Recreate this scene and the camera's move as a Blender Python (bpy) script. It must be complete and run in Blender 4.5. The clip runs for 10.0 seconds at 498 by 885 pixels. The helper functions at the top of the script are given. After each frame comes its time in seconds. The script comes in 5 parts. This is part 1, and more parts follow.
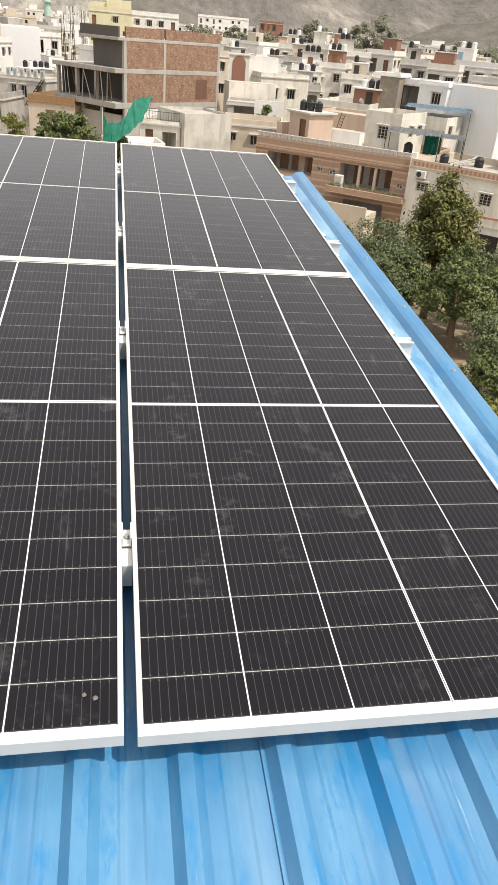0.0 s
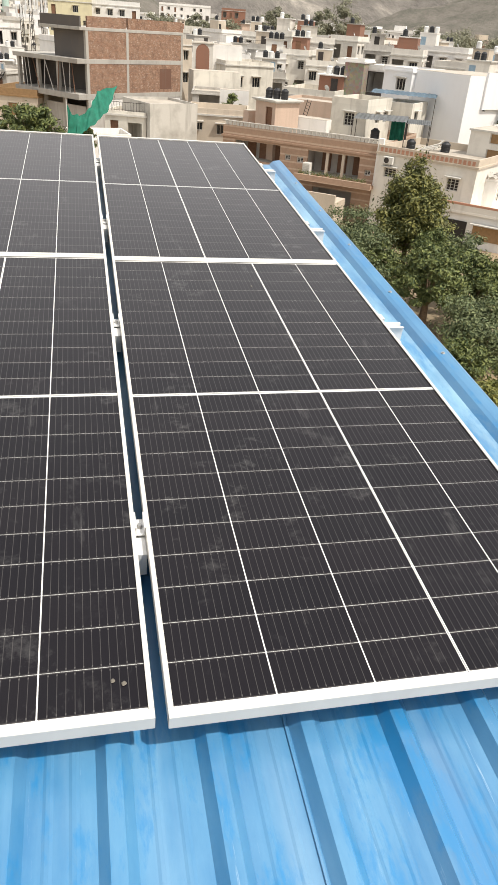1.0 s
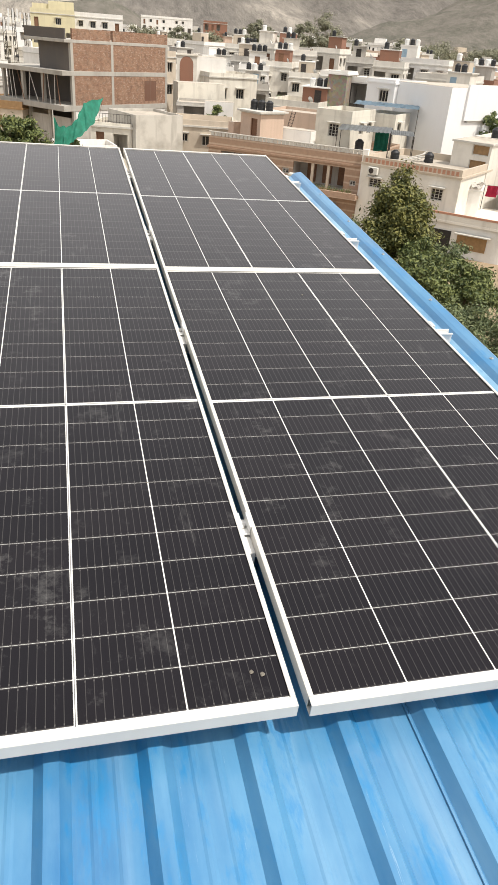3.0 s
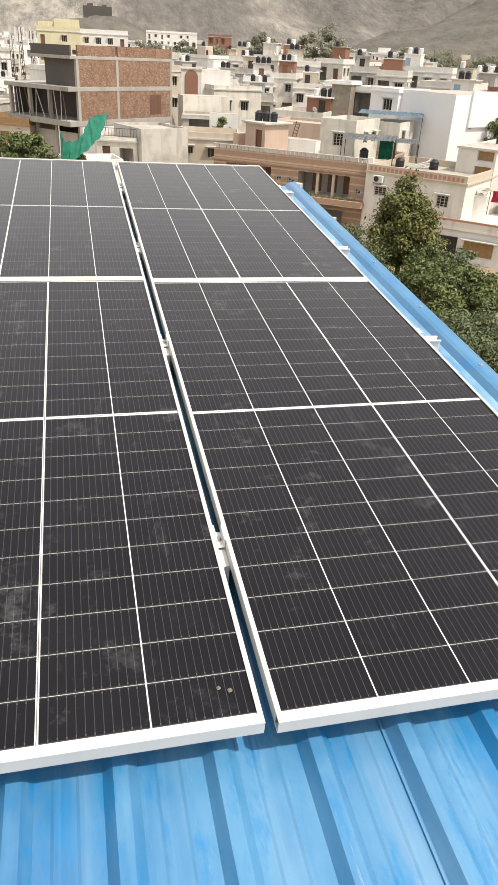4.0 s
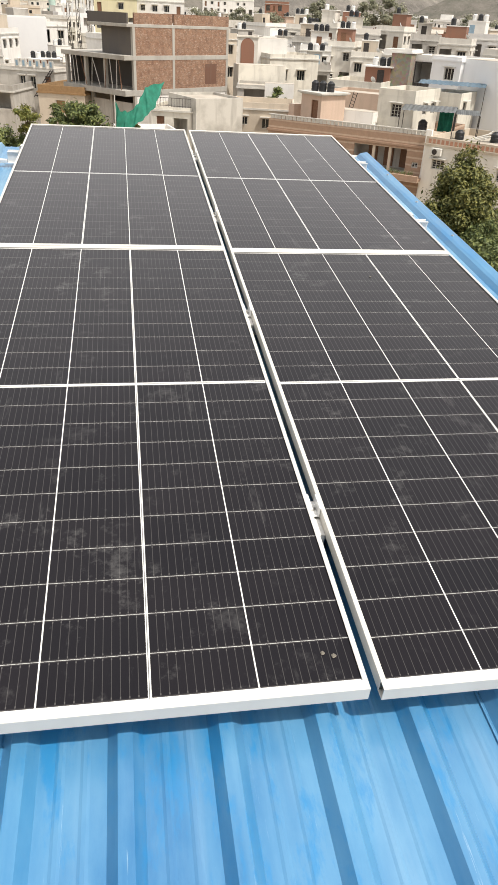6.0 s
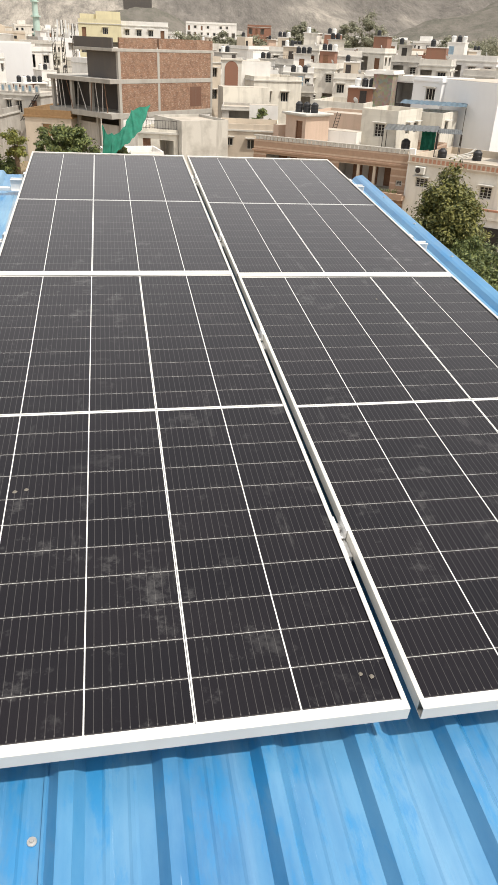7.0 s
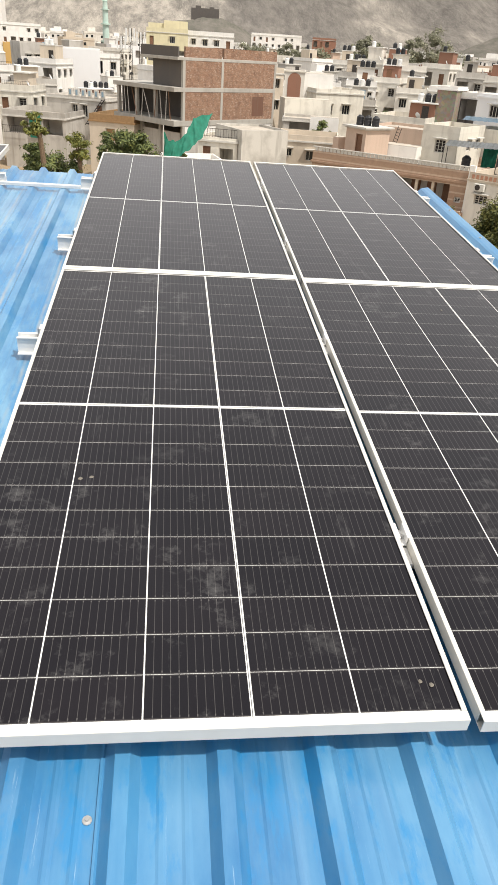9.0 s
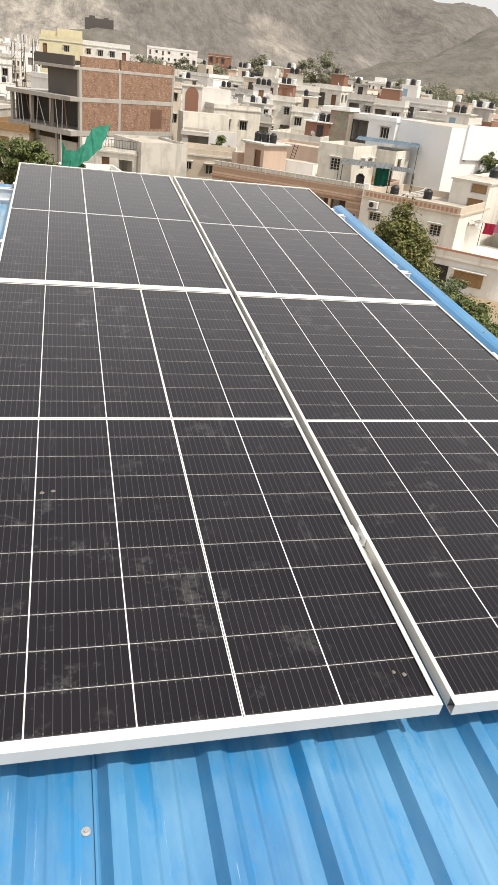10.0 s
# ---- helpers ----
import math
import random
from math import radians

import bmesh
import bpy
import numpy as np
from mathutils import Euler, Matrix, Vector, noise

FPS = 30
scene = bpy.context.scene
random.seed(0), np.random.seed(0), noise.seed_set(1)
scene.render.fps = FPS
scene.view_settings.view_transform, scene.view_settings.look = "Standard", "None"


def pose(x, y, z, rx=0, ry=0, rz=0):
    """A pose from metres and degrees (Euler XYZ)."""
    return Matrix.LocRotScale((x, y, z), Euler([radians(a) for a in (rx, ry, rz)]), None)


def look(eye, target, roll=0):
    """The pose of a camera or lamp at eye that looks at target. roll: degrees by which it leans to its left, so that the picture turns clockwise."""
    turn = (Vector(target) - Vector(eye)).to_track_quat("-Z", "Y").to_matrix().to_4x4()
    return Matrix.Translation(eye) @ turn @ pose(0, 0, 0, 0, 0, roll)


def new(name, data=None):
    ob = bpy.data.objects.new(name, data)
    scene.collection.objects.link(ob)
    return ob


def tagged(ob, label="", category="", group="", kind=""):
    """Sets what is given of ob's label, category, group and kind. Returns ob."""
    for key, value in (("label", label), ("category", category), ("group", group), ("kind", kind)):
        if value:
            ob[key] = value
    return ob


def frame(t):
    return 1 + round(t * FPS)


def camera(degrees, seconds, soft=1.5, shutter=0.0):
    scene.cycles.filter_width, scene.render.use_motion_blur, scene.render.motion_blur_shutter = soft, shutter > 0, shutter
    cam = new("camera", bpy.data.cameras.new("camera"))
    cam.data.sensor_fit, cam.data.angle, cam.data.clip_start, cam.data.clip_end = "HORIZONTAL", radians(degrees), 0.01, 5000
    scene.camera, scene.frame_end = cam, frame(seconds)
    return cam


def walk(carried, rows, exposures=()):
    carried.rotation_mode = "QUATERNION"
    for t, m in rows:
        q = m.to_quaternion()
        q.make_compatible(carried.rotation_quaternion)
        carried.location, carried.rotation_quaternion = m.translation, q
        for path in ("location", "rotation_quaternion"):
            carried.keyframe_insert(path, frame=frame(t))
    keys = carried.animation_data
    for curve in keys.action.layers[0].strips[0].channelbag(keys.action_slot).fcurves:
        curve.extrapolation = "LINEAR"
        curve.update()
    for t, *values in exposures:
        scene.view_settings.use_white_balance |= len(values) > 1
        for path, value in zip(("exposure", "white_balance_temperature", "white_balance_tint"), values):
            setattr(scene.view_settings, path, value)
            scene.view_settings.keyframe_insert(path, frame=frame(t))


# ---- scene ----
cam = camera(38.91, 10.0)
PATH = [
    (0.0, -0.010, -0.890, 1.166, 59.90, -4.50, -9.26),
    (0.2, -0.069, -0.894, 1.176, 59.46, -6.03, -9.68),
    (0.5, -0.099, -0.908, 1.183, 60.38, -4.98, -9.86),
    (1.0, -0.097, -0.906, 1.167, 59.33, -3.78, -11.91),
    (1.2, -0.103, -0.910, 1.181, 58.70, -4.11, -11.08),
    (1.5, -0.090, -0.893, 1.164, 57.89, -4.06, -9.87),
    (1.8, -0.115, -0.891, 1.159, 56.56, -4.43, -7.37),
    (2.0, -0.180, -0.893, 1.151, 57.66, -4.88, -8.02),
    (2.2, -0.266, -0.899, 1.165, 58.54, -5.44, -9.24),
    (3.3, -0.415, -0.918, 1.167, 60.64, -3.26, -14.16),
    (3.5, -0.376, -0.925, 1.167, 60.73, -1.79, -13.60),
    (4.0, -0.312, -0.912, 1.167, 60.92, -2.67, -12.92),
    (4.5, -0.284, -0.909, 1.165, 58.95, -2.10, -11.34),
    (5.0, -0.284, -0.904, 1.158, 57.81, -1.22, -8.91),
    (5.2, -0.284, -0.907, 1.165, 59.18, -0.45, -7.31),
    (6.3, -0.537, -0.897, 1.145, 58.09, -4.92, -10.98),
    (6.5, -0.565, -0.897, 1.151, 57.41, -5.74, -13.38),
    (6.8, -0.566, -0.906, 1.174, 58.57, -4.81, -12.41),
    (7.0, -0.556, -0.903, 1.180, 60.21, -2.08, -10.16),
    (7.2, -0.539, -0.908, 1.184, 61.04, -0.41, -7.53),
    (7.5, -0.524, -0.904, 1.180, 61.21, -0.12, -3.45),
    (8.0, -0.513, -0.906, 1.173, 61.18, 0.42, 1.58),
    (8.3, -0.503, -0.910, 1.169, 60.25, 1.23, 4.43),
    (8.5, -0.503, -0.906, 1.158, 60.73, 1.21, 4.40),
    (8.8, -0.559, -0.911, 1.161, 61.27, -1.62, -1.01),
    (9.0, -0.622, -0.911, 1.155, 60.72, -3.38, -5.60),
    (9.3, -0.740, -0.915, 1.149, 60.05, -6.71, -11.57),
    (9.5, -0.764, -0.927, 1.159, 60.16, -7.68, -14.03),
    (10.0, -0.788, -0.938, 1.165, 62.26, -5.84, -13.05),
]
walk(cam, [(r[0], pose(*r[1:])) for r in PATH], exposures=[(0.0, 0.05)])

# ---- light: hazy sun from the right, a little behind the camera ----
SUN_TO = Vector((0.40, -0.42, 1.0)).normalized()
world = bpy.data.worlds.new("world")
scene.world = world
world.use_nodes = True
wn = world.node_tree.nodes
sky = wn.new("ShaderNodeTexSky")
sky.sky_type = "NISHITA"
sky.sun_disc = False
sky.sun_elevation = math.asin(SUN_TO.z)
sky.sun_rotation = math.atan2(SUN_TO.x, SUN_TO.y)
sky.dust_density = 8.0
haze = wn.new("ShaderNodeMix")
haze.data_type = "RGBA"
haze.inputs[0].default_value = 0.62
haze.inputs[7].default_value = (12.4, 12.2, 11.9, 1)
world.node_tree.links.new(sky.outputs[0], haze.inputs[6])
wn["Background"].inputs[1].default_value = 0.10
world.node_tree.links.new(haze.outputs[2], wn["Background"].inputs[0])
sun = new("sun", bpy.data.lights.new("sun", "SUN"))
sun.data.energy, sun.data.angle, sun.data.color = 4.0, radians(1.2), (1.0, 0.945, 0.86)
sun.matrix_world = look(SUN_TO * 50, (0, 0, 0))

# ---- helpers ----
GROUND = -14.4
ROOF = pose(0, 0, 0, 4.858) @ pose(0, 0, 0, 0, 0.727)


def box(bm, x0, x1, y0, y1, z0, z1):
    v = [bm.verts.new((x, y, z)) for z in (z0, z1) for y in (y0, y1) for x in (x0, x1)]
    for f in ((0, 2, 3, 1), (4, 5, 7, 6), (0, 1, 5, 4), (2, 6, 7, 3), (0, 4, 6, 2), (1, 3, 7, 5)):
        bm.faces.new([v[i] for i in f])


def boxes(*items):
    bm = bmesh.new()
    for b in items:
        box(bm, *b)
    return bm


def soften(bm, width, segments=1):
    bmesh.ops.bevel(bm, geom=bm.edges[:], offset=width, segments=segments, affect="EDGES", clamp_overlap=True)
    return bm


def drum(bm, x, y, z0, z1, r0, r1=None, n=16, cap=True):
    """A tapered upright cylinder."""
    r1 = r0 if r1 is None else r1
    a = [bm.verts.new((x + r0 * math.cos(i * math.tau / n), y + r0 * math.sin(i * math.tau / n), z0)) for i in range(n)]
    b = [bm.verts.new((x + r1 * math.cos(i * math.tau / n), y + r1 * math.sin(i * math.tau / n), z1)) for i in range(n)]
    for i in range(n):
        bm.faces.new((a[i], a[(i + 1) % n], b[(i + 1) % n], b[i]))
    if cap:
        bm.faces.new(b)
        bm.faces.new(a[::-1])
    return bm


def rod(bm, p, q, r0, r1=None, n=7):
    """A tapered bar from p to q."""
    p, q = Vector(p), Vector(q)
    r1 = r0 if r1 is None else r1
    m = (q - p).to_track_quat("Z", "Y").to_matrix()
    ring = lambda c, r: [bm.verts.new(c + m @ Vector((r * math.cos(i * math.tau / n), r * math.sin(i * math.tau / n), 0))) for i in range(n)]
    a, b = ring(p, r0), ring(q, r1)
    for i in range(n):
        bm.faces.new((a[i], a[(i + 1) % n], b[(i + 1) % n], b[i]))
    bm.faces.new(b)
    bm.faces.new(a[::-1])


def strip(profile, y0, y1, steps=1):
    """A folded sheet: a profile of (x, z) drawn out along y."""
    bm = bmesh.new()
    rows = [[bm.verts.new((x, y0 + (y1 - y0) * k / steps, z)) for x, z in profile] for k in range(steps + 1)]
    for k in range(steps):
        for i in range(len(profile) - 1):
            bm.faces.new((rows[k][i], rows[k][i + 1], rows[k + 1][i + 1], rows[k + 1][i]))
    return bm


def mesh_of(name, bm, *materials):
    me = bpy.data.meshes.new(name)
    bm.normal_update()
    bm.to_mesh(me)
    bm.free()
    for m in materials:
        me.materials.append(m)
    return me


def part(name, bm, material, parent=None, label=""):
    ob = new(name, mesh_of(name, bm, material))
    if parent:
        ob.parent = parent
    if label:
        ob["label"] = label
    return ob


def put(name, me, parent, m):
    """One more object on a shared mesh."""
    ob = new(name, me)
    ob.parent = parent
    ob.matrix_basis = m
    return ob


# ---- materials ----
class Nodes:
    """A small builder for one node material."""

    def __init__(self, name):
        self.m = bpy.data.materials.new(name)
        self.m.use_nodes = True
        self.t = self.m.node_tree
        self.b = self.t.nodes["Principled BSDF"]

    def add(self, kind, **values):
        n = self.t.nodes.new("ShaderNode" + kind)
        for k, v in values.items():
            n.inputs[k].default_value = v
        return n

    def link(self, a, b):
        self.t.links.new(a, b)

    def coords(self, scale=(1, 1, 1), world=False):
        src = self.add("NewGeometry").outputs["Position"] if world else self.add("TexCoord").outputs["Object"]
        mp = self.add("Mapping")
        mp.inputs["Scale"].default_value = scale
        self.link(src, mp.inputs["Vector"])
        return mp.outputs[0]

    def noise(self, scale, detail=4.0, stretch=(1, 1, 1), world=False, rough=0.55):
        n = self.add("TexNoise", Scale=scale, Detail=detail, Roughness=rough)
        self.link(self.coords(stretch, world), n.inputs["Vector"])
        return n.outputs["Fac"]

    def ramp(self, fac, stops):
        r = self.t.nodes.new("ShaderNodeValToRGB")
        e = r.color_ramp.elements
        while len(e) < len(stops):
            e.new(0.5)
        for k, (pos, c) in zip(e, stops):
            k.position = pos
            k.color = (*c, 1) if isinstance(c, tuple) else (c, c, c, 1)
        self.link(fac, r.inputs[0])
        return r.outputs[0]

    def mix(self, fac, a, b, mode="MIX"):
        n = self.t.nodes.new("ShaderNodeMix")
        n.data_type, n.blend_type = "RGBA", mode
        for v, i in ((fac, 0), (a, 6), (b, 7)):
            if isinstance(v, (int, float)):
                n.inputs[i].default_value = v
            elif isinstance(v, tuple):
                n.inputs[i].default_value = (*v, 1)
            else:
                self.link(v, n.inputs[i])
        return n.outputs[2]

    def math(self, op, a, b=0.0):
        n = self.t.nodes.new("ShaderNodeMath")
        n.operation = op
        for v, i in ((a, 0), (b, 1)):
            if isinstance(v, (int, float)):
                n.inputs[i].default_value = v
            else:
                self.link(v, n.inputs[i])
        return n.outputs[0]

    def bump(self, height, strength=0.2, distance=0.01):
        n = self.add("Bump", Strength=strength, Distance=distance)
        self.link(height, n.inputs["Height"])
        self.link(n.outputs[0], self.b.inputs["Normal"])

    def set(self, color=None, rough=None, metal=None, **more):
        for key, v in (("Base Color", color), ("Roughness", rough), ("Metallic", metal)):
            if v is None:
                continue
            if isinstance(v, tuple):
                self.b.inputs[key].default_value = (*v, 1)
            elif isinstance(v, (int, float)):
                self.b.inputs[key].default_value = v
            else:
                self.link(v, self.b.inputs[key])
        for k, v in more.items():
            self.b.inputs[k].default_value = v
        return self.m


def plaster(name, color, stain=0.35, rough=0.9, dirt=(0.16, 0.13, 0.10)):
    """Painted render with rain streaks, blotches and fine grain."""
    n = Nodes(name)
    r = n.add("ObjectInfo").outputs["Random"]
    tone = n.ramp(r, [(0.0, 0.86), (1.0, 1.0)])
    base = n.mix(1.0, color, tone, "MULTIPLY")
    streak = n.ramp(n.noise(1.0, 5, (1.6, 1.6, 0.16)), [(0.50, 0.0), (0.78, 1.0)])
    blot = n.ramp(n.noise(0.45, 6), [(0.48, 0.0), (0.75, 1.0)])
    f = n.math("MULTIPLY", n.math("MAXIMUM", streak, blot), stain)
    c = n.mix(f, base, dirt)
    fine = n.noise(14.0, 3)
    c = n.mix(0.10, c, fine, "OVERLAY")
    n.bump(fine, 0.25, 0.01)
    return n.set(c, rough)


def plain(name, color, rough=0.6, metal=0.0, vary=0.25, scale=6.0):
    n = Nodes(name)
    k = n.ramp(n.noise(scale, 5), [(0.25, 1.0 - vary), (0.75, 1.0)])
    return n.set(n.mix(1.0, color, k, "MULTIPLY"), rough, metal)


def sheet_blue(name="blue_painted_steel", chalky=1.0, silted=0.60):
    """Blue enamel gone chalky in the sun: saturated rubs, pale streaks, and tan silt beside the ribs.
    The chalk film also has sky sheen put into it, paler up the slope.
    """
    n = Nodes(name)
    sep = n.add("SeparateXYZ")
    n.link(n.add("TexCoord").outputs["Object"], sep.inputs[0])
    up = n.ramp(n.math("DIVIDE", sep.outputs[1], 4.0), [(0.08, 0.0), (0.30, 1.0)])
    cloud = n.ramp(n.noise(2.2, 6, (1.6, 0.5, 1)), [(0.34, 0.0), (0.70, 1.0)])
    c = n.mix(cloud, (0.012, 0.126, 0.312), (0.040, 0.208, 0.405))
    streaks = n.ramp(n.noise(1.0, 6, (26, 1.3, 5)), [(0.40, 0.0), (0.72, 1.0)])
    c = n.mix(n.math("MULTIPLY", streaks, 0.45), c, (0.100, 0.275, 0.46))
    film = n.ramp(n.noise(1.7, 9, (2.4, 0.75, 1), rough=0.68), [(0.40, 0.0), (0.62, 1.0)])
    # chalk wear, plus grazing sky sheen painted in as the film grows with y
    worn_and_sheen = n.math("MULTIPLY", film, n.math("ADD", 0.28 * chalky, n.math("MULTIPLY", up, 0.34 * chalky)))
    c = n.mix(worn_and_sheen, c, (0.215, 0.425, 0.580))
    rubs = n.ramp(n.noise(4.5, 9, (2.6, 0.7, 1), rough=0.74), [(0.52, 0.0), (0.60, 1.0)])
    c = n.mix(n.math("MULTIPLY", rubs, 0.72), c, (0.005, 0.185, 0.43))
    chalk = n.ramp(n.noise(1.0, 9, (60, 2.2, 8), rough=0.75), [(0.63, 0.0), (0.72, 1.0)])
    c = n.mix(n.math("MULTIPLY", chalk, 0.62 * chalky), c, (0.48, 0.60, 0.70))
    dust = n.ramp(n.noise(0.9, 5, (7, 0.5, 1)), [(0.55, 0.0), (0.8, 1.0)])
    c = n.mix(n.math("MULTIPLY", dust, 0.30 * chalky), c, (0.38, 0.46, 0.51))
    wander = n.math("MULTIPLY", n.math("SUBTRACT", n.noise(3.0, 3, (0.2, 1, 1)), 0.5), 0.16)
    u = n.math("FRACT", n.math("ADD", n.math("DIVIDE", n.math("ADD", sep.outputs[0], 0.0945 + 0.060), 0.205), n.math("ADD", wander, 100.5)))
    foot = n.math("MAXIMUM", n.math("SUBTRACT", 1.0, n.math("DIVIDE", n.math("ABSOLUTE", n.math("SUBTRACT", u, 0.5)), 0.05)), 0.0)
    broken = n.ramp(n.noise(5.0, 6, (0.6, 0.6, 1), rough=0.7), [(0.38, 0.0), (0.60, 1.0)])
    silt = n.math("MULTIPLY", n.math("MULTIPLY", foot, up), n.math("MULTIPLY", broken, silted))
    c = n.mix(silt, c, (0.42, 0.37, 0.29))
    n.bump(n.noise(30.0, 3), 0.08, 0.004)
    return n.set(c, n.ramp(n.noise(5.0, 4), [(0.3, 0.34), (0.7, 0.50)]), None, **{"Coat Weight": 1.0, "Coat IOR": 1.45, "Coat Roughness": 0.30})


def dust_on(n, color):
    """The thin uneven film of dust, drip marks and wiped smears on the cover glass."""
    film = n.ramp(n.noise(1.6, 4, world=True), [(0.3, 0.001), (0.75, 0.010)])
    smear = n.ramp(n.noise(8.5, 10, world=True, rough=0.74), [(0.56, 0.0), (0.76, 0.18)])
    wipe = n.ramp(n.noise(3.0, 8, (5.0, 1.0, 1.0), world=True, rough=0.7), [(0.61, 0.0), (0.78, 0.12)])
    patch = n.ramp(n.noise(1.3, 3, world=True), [(0.42, 0.15), (0.62, 1.0)])
    smear = n.math("MULTIPLY", n.math("MULTIPLY", smear, patch), 1.15)
    k = n.math("ADD", n.math("ADD", film, smear), wipe)
    return n.mix(k, color, (0.41, 0.405, 0.395))


UNDER_GLASS = {"Specular IOR Level": 0.04, "Coat Weight": 1.0, "Coat IOR": 1.27, "Coat Roughness": 0.20, "Sheen Weight": 0.39, "Sheen Roughness": 0.27, "Sheen Tint": (1.0, 0.85, 0.80, 1)}


def cell_silicon():
    """Dark cell laminated under glass: twelve thin wires lengthwise with a solder pad at each end."""
    n = Nodes("solar_cell")
    sep = n.add("SeparateXYZ")
    n.link(n.add("TexCoord").outputs["Object"], sep.inputs[0])
    x, y = sep.outputs[0], sep.outputs[1]
    u = n.math("FRACT", n.math("ADD", n.math("DIVIDE", x, CELL_W / 12), 100.5))
    off = n.math("ABSOLUTE", n.math("SUBTRACT", u, 0.5))
    wire = n.math("MAXIMUM", n.math("SUBTRACT", 1.0, n.math("DIVIDE", off, 0.060)), 0.0)
    edge = n.math("ABSOLUTE", n.math("SUBTRACT", n.math("ABSOLUTE", y), CELL_H / 2 - 0.0065))
    pad = n.math("MULTIPLY", n.math("LESS_THAN", edge, 0.0022), n.math("LESS_THAN", off, 0.07))
    bright = n.math("MAXIMUM", n.math("MULTIPLY", wire, 0.14), n.math("MULTIPLY", pad, 0.18))
    rim = n.math("MAXIMUM", n.math("DIVIDE", n.math("SUBTRACT", n.math("ABSOLUTE", y), CELL_H / 2 - 0.0036), 0.0036), 0.0)
    bright = n.math("MAXIMUM", bright, n.math("MULTIPLY", rim, 0.15))
    r = n.add("ObjectInfo").outputs["Random"]
    base = n.mix(r, (0.0052, 0.0045, 0.0070), (0.0076, 0.0062, 0.0088))
    c = n.mix(bright, base, (0.42, 0.40, 0.38))
    return n.set(dust_on(n, c), 0.45, None, **UNDER_GLASS)


def white_backsheet():
    n = Nodes("white_backsheet")
    c = n.mix(n.noise(6.0, 4), (0.78, 0.78, 0.76), (0.84, 0.84, 0.82))
    return n.set(dust_on(n, c), 0.5, None, **UNDER_GLASS)


CELL_W, CELL_H = 0.2117, 0.1042
M_SHEET = sheet_blue()
# extra chalk here: sun and sky glare on the verge put into its paint
M_VERGE = sheet_blue("glare_pale_blue_steel", 1.55, 0.0)
M_FLASH = sheet_blue("fresh_blue_steel", 0.35, 0.0)
M_CELL = cell_silicon()
M_BACK = white_backsheet()
M_TAPE = plain("tinned_ribbon", (0.20, 0.20, 0.20), 0.4, 0.6, 0.2)
M_FRAME = plain("anodised_frame", (0.66, 0.64, 0.595), 0.42, 0.08, 0.10, 9.0)
M_RAIL = plain("mill_aluminium", (0.80, 0.80, 0.79), 0.42, 0.22, 0.16, 14.0)
M_STEEL = plain("zinc_bolt", (0.55, 0.54, 0.52), 0.35, 0.9, 0.3, 40.0)
M_SCREW = plain("screw_washer", (0.55, 0.55, 0.54), 0.45, 0.5, 0.4, 60.0)
M_RUST = plain("rust", (0.30, 0.14, 0.05), 0.9, 0.0, 0.5, 40.0)
M_DROP = plain("dried_mud", (0.20, 0.18, 0.15), 0.95, 0.0, 0.4, 60.0)
M_OWN = plaster("own_wall", (0.72, 0.70, 0.64), 0.25)

# ---- the roof of ribbed steel sheets ----
RIB0, PITCH = -0.0945, 0.205
PAN, CREST = -0.135, -0.107


def sheet_profile(x0, ribs, lift):
    """One sheet from its lap: trapezoid ribs with two shallow swages in each pan."""
    pts = [(x0 - 0.0450, PAN + lift - 0.001), (x0 - 0.0448, PAN + lift + 0.0035), (x0 - 0.0400, PAN + lift + 0.0035)]
    for k in range(ribs):
        c = x0 + k * PITCH
        pts += [(c - 0.036, PAN + lift), (c - 0.015, CREST + lift), (c + 0.015, CREST + lift), (c + 0.036, PAN + lift)]
        for s in (0.078, 0.127):
            pts += [(c + s - 0.010, PAN + lift), (c + s - 0.004, PAN + lift + 0.0019), (c + s + 0.004, PAN + lift + 0.0019), (c + s + 0.010, PAN + lift)]
    return pts


roof = tagged(new("roof"), "blue painted ribbed steel roof, chalky and streaked", "roof", kind="structure")
roof.matrix_basis = ROOF
LAPS = [RIB0 + PITCH * (2 + 5 * k) for k in range(-7, 2)]
for i, x0 in enumerate(LAPS[:-1]):
    prof = sheet_profile(x0, 5, 0.0)
    prof.append((LAPS[i + 1] - 0.030, PAN - 0.003))
    if i == len(LAPS) - 2:
        prof = [p for p in prof if p[0] < 1.22]
    part("roof_sheet", strip(prof, -3.2, 4.66, 6), M_SHEET, roof)
verge = strip([(1.100, -0.1365), (1.200, -0.1355), (1.306, -0.133)], -3.2, 4.70, 8)
part("verge_strip", verge, M_VERGE, roof, "chalky flat blue steel beside the panels, paled for sky glare")
edge = strip([(1.306, -0.133), (1.328, -0.110), (1.346, -0.103), (1.372, -0.098), (1.386, -0.096), (1.398, -0.103), (1.405, -0.128), (1.405, -0.30)], -3.2, 4.70, 8)
part("edge_flashing", edge, M_FLASH, roof, "folded blue steel barge flashing")
screw = bmesh.new()
drum(screw, 0, 0, 0, 0.0016, 0.0095, 0.0088, 18)
drum(screw, 0, 0, 0.0016, 0.0055, 0.0042, 0.0036, 6)
screw_mesh = mesh_of("roof_screw", screw, M_SCREW)
for x, y in ((-0.770, -0.093), (0.258, 1.2), (-1.79, -0.3)):
    put("roof_screw", screw_mesh, roof, pose(x, y, PAN + 0.001))
rim = [(1.362, -0.0995, y) for y in (0.4, 1.0, 1.62, 2.25, 2.9, 3.5, 4.1)]
for x, z, y in rim:
    put("roof_screw", screw_mesh, roof, pose(x, y, z))
